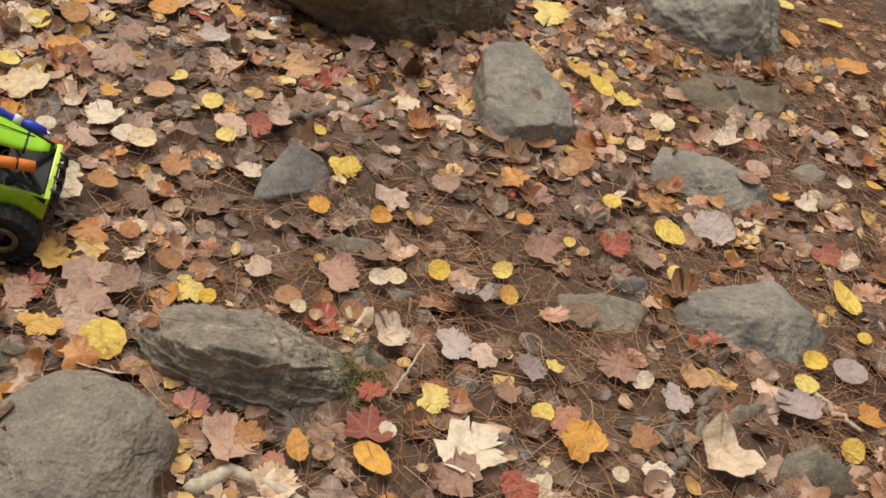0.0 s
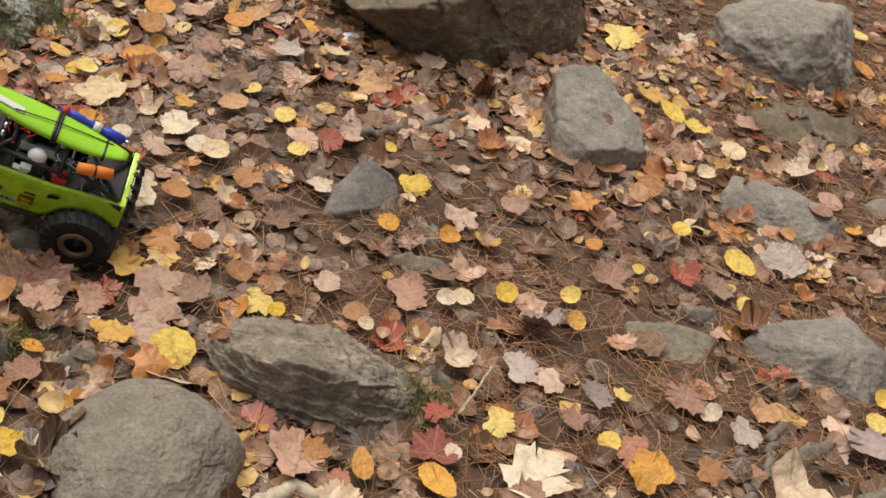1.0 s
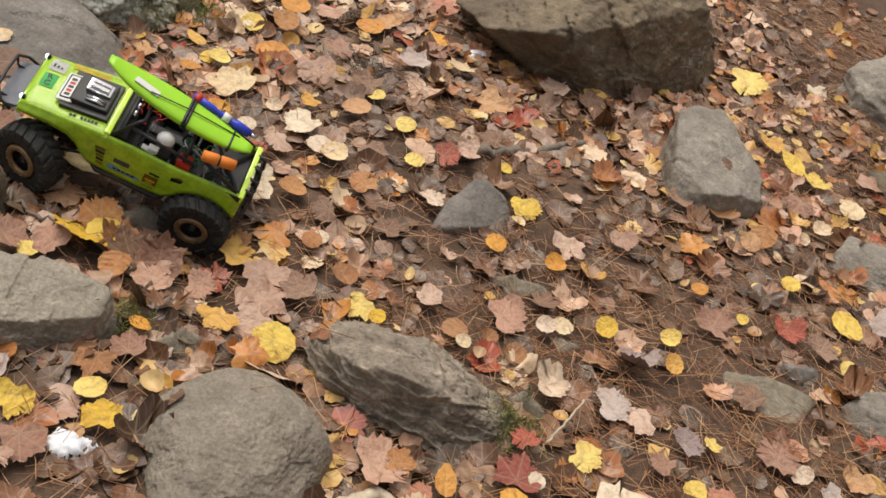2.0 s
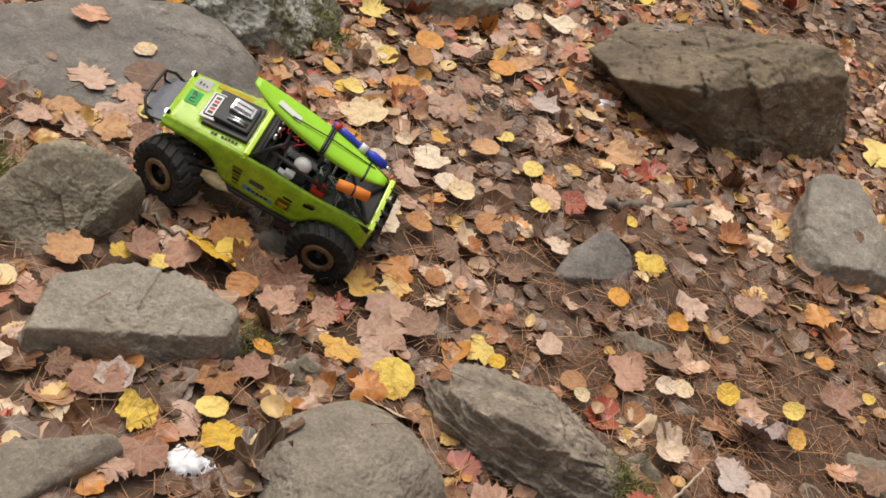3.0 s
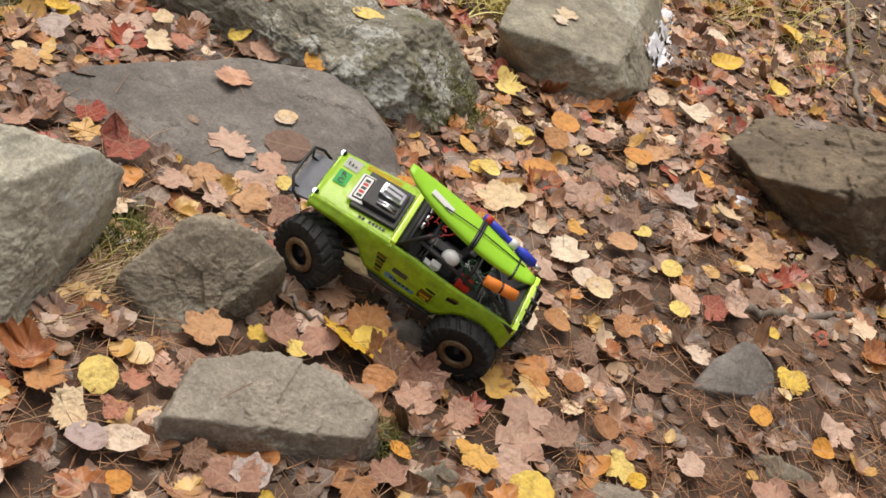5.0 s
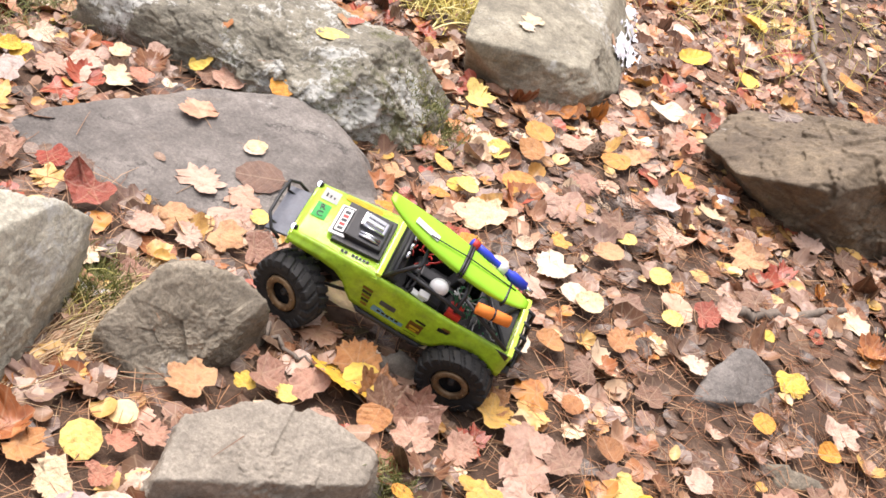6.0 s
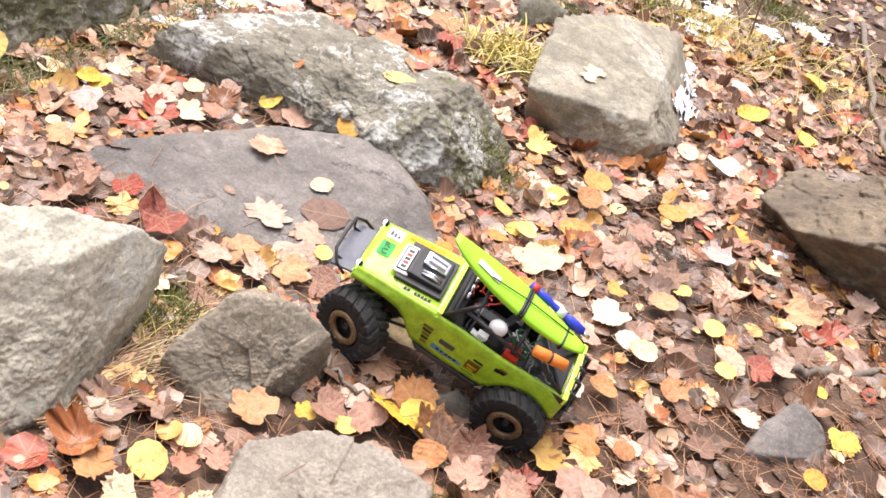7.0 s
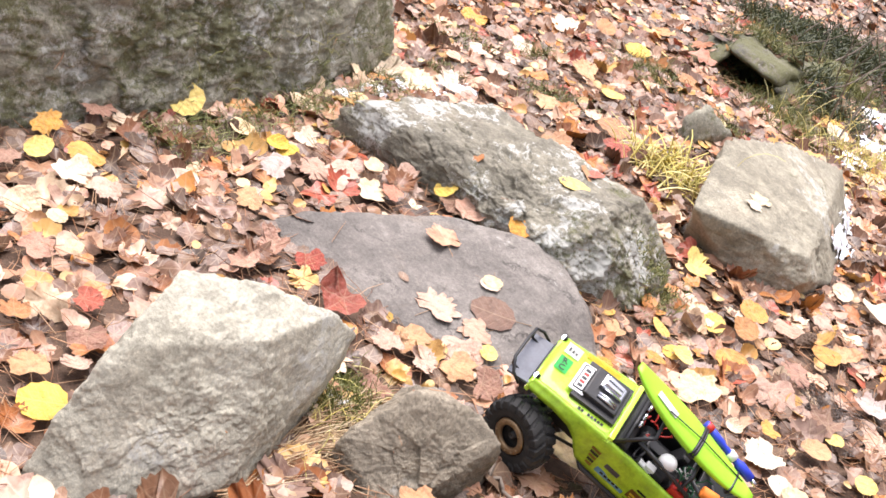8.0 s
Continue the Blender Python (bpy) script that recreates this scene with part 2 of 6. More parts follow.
ROTTEN = leaf_material("rotting_leaf_bits", [(0.100, 0.050, 0.027), (0.155, 0.082, 0.044), (0.065, 0.035, 0.019), (0.200, 0.112, 0.060), (0.135, 0.058, 0.025), (0.170, 0.105, 0.067)], True, 0.7, True)
SMALL_LITTER = leaf_material("small_leaf_litter", [
    (0.62, 0.38, 0.09), (0.42, 0.22, 0.08), (0.66, 0.46, 0.18), (0.33, 0.18, 0.09), (0.55, 0.30, 0.08), (0.70, 0.52, 0.24),
    (0.38, 0.22, 0.13), (0.50, 0.34, 0.20)], True, 0.6, False)


def plain(name, colour, rough=0.5, metal=0.0, wear=0.25, scale=60.0, relief=0.1, coat=0.0):
    """Paint, plastic, rubber or metal with dust and small scuffs."""
    mat, nt, bsdf = material(name, rough, metal)
    n = noise_tex(nt, scale, 5, 0.7)
    r = ramp(nt, n.outputs["Fac"], [(0.3, grey(1 - wear)), (0.7, grey(1 + 0.3 * wear))]).outputs["Color"]
    col = mix(nt, 1.0, colour, r, "MULTIPLY")
    dust = noise_tex(nt, 14.0, 6, 0.7)
    dr = ramp(nt, dust.outputs["Fac"], [(0.55, grey(0)), (0.8, grey(min(0.5, wear)))]).outputs["Color"]
    col = mix(nt, dr, col, (0.22, 0.17, 0.12))
    nt.links.new(col, bsdf.inputs["Base Color"])
    rr = ramp(nt, dust.outputs["Fac"], [(0.3, grey(max(0.05, rough - 0.1))), (0.75, grey(min(1.0, rough + 0.2)))])
    nt.links.new(rr.outputs["Color"], bsdf.inputs["Roughness"])
    bsdf.inputs["Coat Weight"].default_value = coat
    if relief:
        bump(nt, bsdf, n.outputs["Fac"], relief, 0.001)
    return mat


# body green brightened as if sky-lit; the sides carry dust plus painted shade
GREEN = plain("sky_lit_green_body_paint", (0.66, 0.97, 0.075), 0.2, wear=0.03, coat=1.0, relief=0.0)
SIDE = plain("dusty_shaded_green_body_paint", (0.34, 0.56, 0.02), 0.36, wear=0.4, coat=0.2, relief=0.02)
KAYAK = plain("lime_green_plastic", (0.36, 0.74, 0.03), 0.34, wear=0.08, relief=0.03)
BLACK = plain("black_plastic", (0.022, 0.022, 0.024), 0.42, wear=0.3)
RUBBER = plain("tyre_rubber", (0.024, 0.023, 0.022), 0.75, wear=0.45, relief=0.3)
BRONZE = plain("bronze_rim_metal", (0.30, 0.20, 0.11), 0.42, 0.6, wear=0.3)
GREYPL = plain("grey_skid_plastic", (0.13, 0.14, 0.17), 0.5, wear=0.3)
CHROME = plain("chrome", (0.75, 0.75, 0.77), 0.12, 1.0, wear=0.1, relief=0.0)
WHITE = plain("white_plastic", (0.78, 0.78, 0.76), 0.35, wear=0.1)
ORANGE = plain("orange_foam", (0.85, 0.24, 0.03), 0.7, wear=0.2, relief=0.3)
REDPL = plain("red_plastic", (0.55, 0.03, 0.02), 0.45, wear=0.15)
BLUEPL = plain("blue_plastic", (0.03, 0.06, 0.60), 0.35, wear=0.12)
GREENWIRE = plain("dark_green_wire", (0.03, 0.16, 0.07), 0.5, wear=0.1)
YELLOWST = plain("yellow_sticker", (0.80, 0.62, 0.03), 0.35, wear=0.1)
BLUEST = plain("light_blue_sticker", (0.20, 0.47, 0.75), 0.35, wear=0.12)
BROWNST = plain("brown_sticker", (0.28, 0.14, 0.03), 0.4, wear=0.15)
GREENST = plain("green_sticker", (0.05, 0.66, 0.14), 0.35, wear=0.1)
STEEL = plain("dull_steel", (0.32, 0.31, 0.30), 0.4, 0.8, wear=0.3)
# a darker bark for the thick shrub stems
DARKBARK = plain("dark_shrub_bark", (0.10, 0.08, 0.062), 0.85, wear=0.5, scale=90, relief=0.6)
STALK = plain("dry_leaf_stalk", (0.42, 0.25, 0.13), 0.6, wear=0.3, scale=20, relief=0.0)
BARK = plain("grey_dead_wood", (0.26, 0.21, 0.165), 0.85, wear=0.5, scale=90, relief=0.6)
CONE = plain("brown_cone_scales", (0.20, 0.125, 0.08), 0.7, wear=0.5, scale=120, relief=0.3)
PALEWOOD = plain("bleached_wood", (0.62, 0.52, 0.38), 0.8, wear=0.4, scale=80, relief=0.5)
NEEDLE = leaf_material("pine_needle_straw", [(0.42, 0.19, 0.085), (0.52, 0.27, 0.13), (0.28, 0.12, 0.055), (0.62, 0.38, 0.21)], True, 0.2, False)
DARKTWIG = leaf_material("dark_fine_twigs", [(0.10, 0.075, 0.06), (0.16, 0.125, 0.10), (0.07, 0.05, 0.04), (0.22, 0.18, 0.15)], True, 0.2, False)
STRAWBROWN = leaf_material("brown_straw", [(0.46, 0.30, 0.16), (0.58, 0.42, 0.24), (0.34, 0.20, 0.10), (0.66, 0.52, 0.32)], True, 0.2, False)
STRAW = leaf_material("yellow_grass_blades", [(0.86, 0.72, 0.22), (0.90, 0.78, 0.34), (0.76, 0.64, 0.16), (0.62, 0.56, 0.16)], True, 0.2, False)
# these greens are darkened to hold the shade of trees over the bank
FERN = leaf_material("tree_shaded_fern_blades", [(0.045, 0.060, 0.018), (0.075, 0.090, 0.028), (0.12, 0.125, 0.040), (0.035, 0.045, 0.015)], True, 0.2, False)
MOSS = leaf_material("moss_fronds", [(0.16, 0.18, 0.045), (0.24, 0.24, 0.07), (0.31, 0.28, 0.10), (0.11, 0.13, 0.03)], True, 0.2, False)
SNOW = plain("old_snow", (0.85, 0.86, 0.9), 0.6, wear=0.12, scale=120, relief=0.5)
HEADLAMP, hnt, hbsdf = material("headlight_lens", 0.1)
hbsdf.inputs["Base Color"].default_value = (0.8, 0.85, 1.0, 1)
hbsdf.inputs["Emission Color"].default_value = (0.75, 0.85, 1.0, 1)
hbsdf.inputs["Emission Strength"].default_value = 1.5
SOIL = soil_material()


from mathutils.bvhtree import BVHTree


# ---- ground ----
def smooth(v):
    v = np.clip(v, 0, 1)
    return v * v * (3 - 2 * v)


def terrain(x, y):
    """Height of the soil over the slope, in metres."""
    x, y = np.asarray(x, float), np.asarray(y, float)
    h = -0.09 * smooth((-1.15 - x) / 0.8)
    h = h - 0.035 * np.exp(-((x + 0.47) ** 2 + (y - 1.56) ** 2) / 0.014)
    h = h - 0.02 * np.exp(-((x - 0.1) ** 2 + (y - 1.75) ** 2) / 0.10)
    h = h + 0.010 * np.sin(3.1 * x + 1.3) * np.cos(2.7 * y + 0.4) + 0.005 * np.sin(7.3 * x - 2.0 * y) * np.cos(6.1 * y + x)
    h = h - 0.09 * np.exp(-((x + 1.17) ** 2 / 0.005 + (y - 4.28) ** 2 / 0.02))
    far = smooth((np.hypot(x, y - 2) - 6) / 30)
    return h + far * (x * math.tan(radians(18.0)) * 0.9 + 0.8 * np.sin(0.21 * x + 1) * np.cos(0.17 * y))


def axis(lo, hi, step, reach):
    """Even steps between lo and hi, widening outwards to reach."""
    mid = list(np.arange(lo, hi + step / 2, step))
    out, d, p = [], step, hi
    while p < reach:
        d *= 1.22
        p += d
        out.append(p)
    low, d, p = [], step, lo
    while p > -reach:
        d *= 1.22
        p -= d
        low.append(p)
    return np.array(low[::-1] + mid + out)


def mesh_of(name, verts, faces, mats, uv=None, smooth_faces=True):
    me = bpy.data.meshes.new(name)
    me.from_pydata([tuple(v) for v in verts] if not isinstance(verts, np.ndarray) else verts.tolist(), [], faces if isinstance(faces, list) else faces.tolist())
    for m in mats:
        me.materials.append(m)
    if uv is not None:
        layer = me.uv_layers.new(name="UVMap")
        idx = np.empty(len(me.loops), np.int32)
        me.loops.foreach_get("vertex_index", idx)
        layer.data.foreach_set("uv", np.asarray(uv, np.float32)[idx].ravel())
    if smooth_faces:
        me.polygons.foreach_set("use_smooth", np.ones(len(me.polygons), bool))
    me.update()
    return me


gx, gy = axis(-2.6, 1.9, 0.02, 90), axis(0.4, 4.8, 0.02, 90)
GX, GY = np.meshgrid(gx, gy)
GZ = terrain(GX, GY)
rough = np.array([noise.noise((a * 9, b * 9, 0.0)) * 0.006 + noise.noise((a * 31, b * 31, 3.0)) * 0.003 for a, b in zip(GX.ravel(), GY.ravel())])
verts = np.stack([GX.ravel(), GY.ravel(), GZ.ravel() + rough], 1)
nx, ny = len(gx), len(gy)
ii = (np.arange(ny - 1)[:, None] * nx + np.arange(nx - 1)[None, :]).ravel()
quads = np.stack([ii, ii + 1, ii + 1 + nx, ii + nx], 1)
ground = new("ground", mesh_of("ground", verts, quads, [SOIL]))
ground.matrix_world = HILL
tagged(ground, "dark brown forest soil under fallen leaves and needles", "ground", kind="structure")


# ---- stones ----
def rounded_hull(corners, level, edge):
    """A rounded stone inside the hull of its corners: points, faces and unit normals of an even ball pressed into it."""
    bm = bmesh.new()
    for c in corners:
        bm.verts.new(c)
    bmesh.ops.convex_hull(bm, input=bm.verts)
    bm.normal_update()
    centre = np.mean([tuple(v.co) for v in bm.verts if v.link_faces], 0)
    planes = []
    for f in bm.faces:
        n, d = np.array(f.normal), float(f.normal.dot(f.verts[0].co) - f.normal.dot(Vector(centre)))
        if d < 0:
            n, d = -n, -d
        if all(np.dot(n, m) < 0.985 or abs(d - e) > 0.01 for m, e in planes):
            planes.append((n, max(d, 0.004)))
    bm.free()
    ball = bmesh.new()
    bmesh.ops.create_icosphere(ball, subdivisions=level, radius=1)
    dirs = np.array([v.co[:] for v in ball.verts])
    dirs /= np.linalg.norm(dirs, axis=1)[:, None]
    faces = [[v.index for v in f.verts] for f in ball.faces]
    ball.free()
    N, D = np.array([p[0] for p in planes]), np.array([p[1] for p in planes])
    # stretch the ball first, so that flat stones are meshed evenly
    span = np.ptp(np.array(corners), axis=0)
    dirs = dirs * (0.25 * span.max() + 0.75 * span)
    dirs /= np.linalg.norm(dirs, axis=1)[:, None]
    q = np.maximum(dirs @ N.T, 0) / D
    r = (q ** edge).sum(1) ** (-1 / edge)
    return centre, dirs, r, faces, N[np.argmax(q, 1)]


def stone(name, label, kind, level, amp, corners, seed):
    base = []
    for x, y, z in corners:
        g = float(terrain(x, y))
        base.append((x, y, z + g))
        if kind not in ("dark", "step", "overhang") or z < 0.02:
            base.append((x, y, g - 0.06))
    edge = {"smooth": 34.0, "ledge": 50.0, "mossy": 40.0, "dark": 200.0, "step": 130.0, "overhang": 16.0, "slab": 75.0, "block": 110.0, "grey": 120.0, "layered": 80.0}.get(kind, 60.0)
    centre, dirs, r, faces, face_n = rounded_hull(base, level, edge)
    pts = dirs * r[:, None]
    off = seed * 7.3
    grain = []
    sharp = {"smooth": 0.30, "ledge": 0.4, "slab": 0.28, "dark": 1.5, "block": 0.35, "grey": 0.6, "mossy": 0.5, "brown": 0.42, "step": 0.7, "layered": 0.55}.get(kind, 0.9)
    for p, n in zip(pts, face_n):
        a = Vector((p[0] * 7 + off, p[1] * 7, p[2] * 7))
        v = noise.noise(a * 0.8) * 0.55 + noise.noise(a * 2.3) * 0.26
        v += 0.17 * noise.noise(a * 5.1) + 0.12 * noise.noise(a * 11.0) + 0.09 * noise.noise(a * 23.0) + 0.07 * noise.noise(a * 45.0)
        # broken faces: each cell is a flat facet with its own lean
        for scale, size in ((0.9, 1.3), (2.2, 0.8), (5.0, 0.45), (11.0, 0.22)):
            q = a * scale + Vector((off, 2.0, scale))
            cell = noise.voronoi(q)[1][0]
            v += sharp * size * (q - cell).dot(noise.noise_vector(cell * 4.7 + Vector((0.5, 0.3, 0.1))))
        # flakes broken away: flat-bottomed chips between sharp edges
        cell = noise.voronoi(a * 1.1 + Vector((0, off, 3)))[0]
        v += 0.18 * (min(0.4, cell[1] - cell[0]) - 0.3)
        if kind in ("layered", "dark", "lichen", "grey"):
            # bedding shows where the stone is broken across it
            w = (p[2] * 60 + p[1] * 20 + p[0] * 8) * (2.4 if kind == "layered" else 1.3) + 3.6 * noise.noise(a * 1.3) + 1.6 * noise.noise(a * 4.0)
            saw = (w / 3.14) % 1.0
            v += (1.0 - 0.85 * max(0.0, min(1.0, (n[2] - 0.45) / 0.35))) * (0.42 if kind == "layered" else 0.3) * (saw ** 2 - 0.4) * (0.6 + noise.noise(a * 2.0))
        grain.append(v)
    pts = pts + dirs * (np.array(grain) * amp * 1.35)[:, None]
    ob = new(name, mesh_of(name, pts, faces, [ROCK[kind]]))
    ob.matrix_world = HILL @ Matrix.Translation(centre)
    tagged(ob, label, name.replace("_", " "))
    return pts + centre, faces


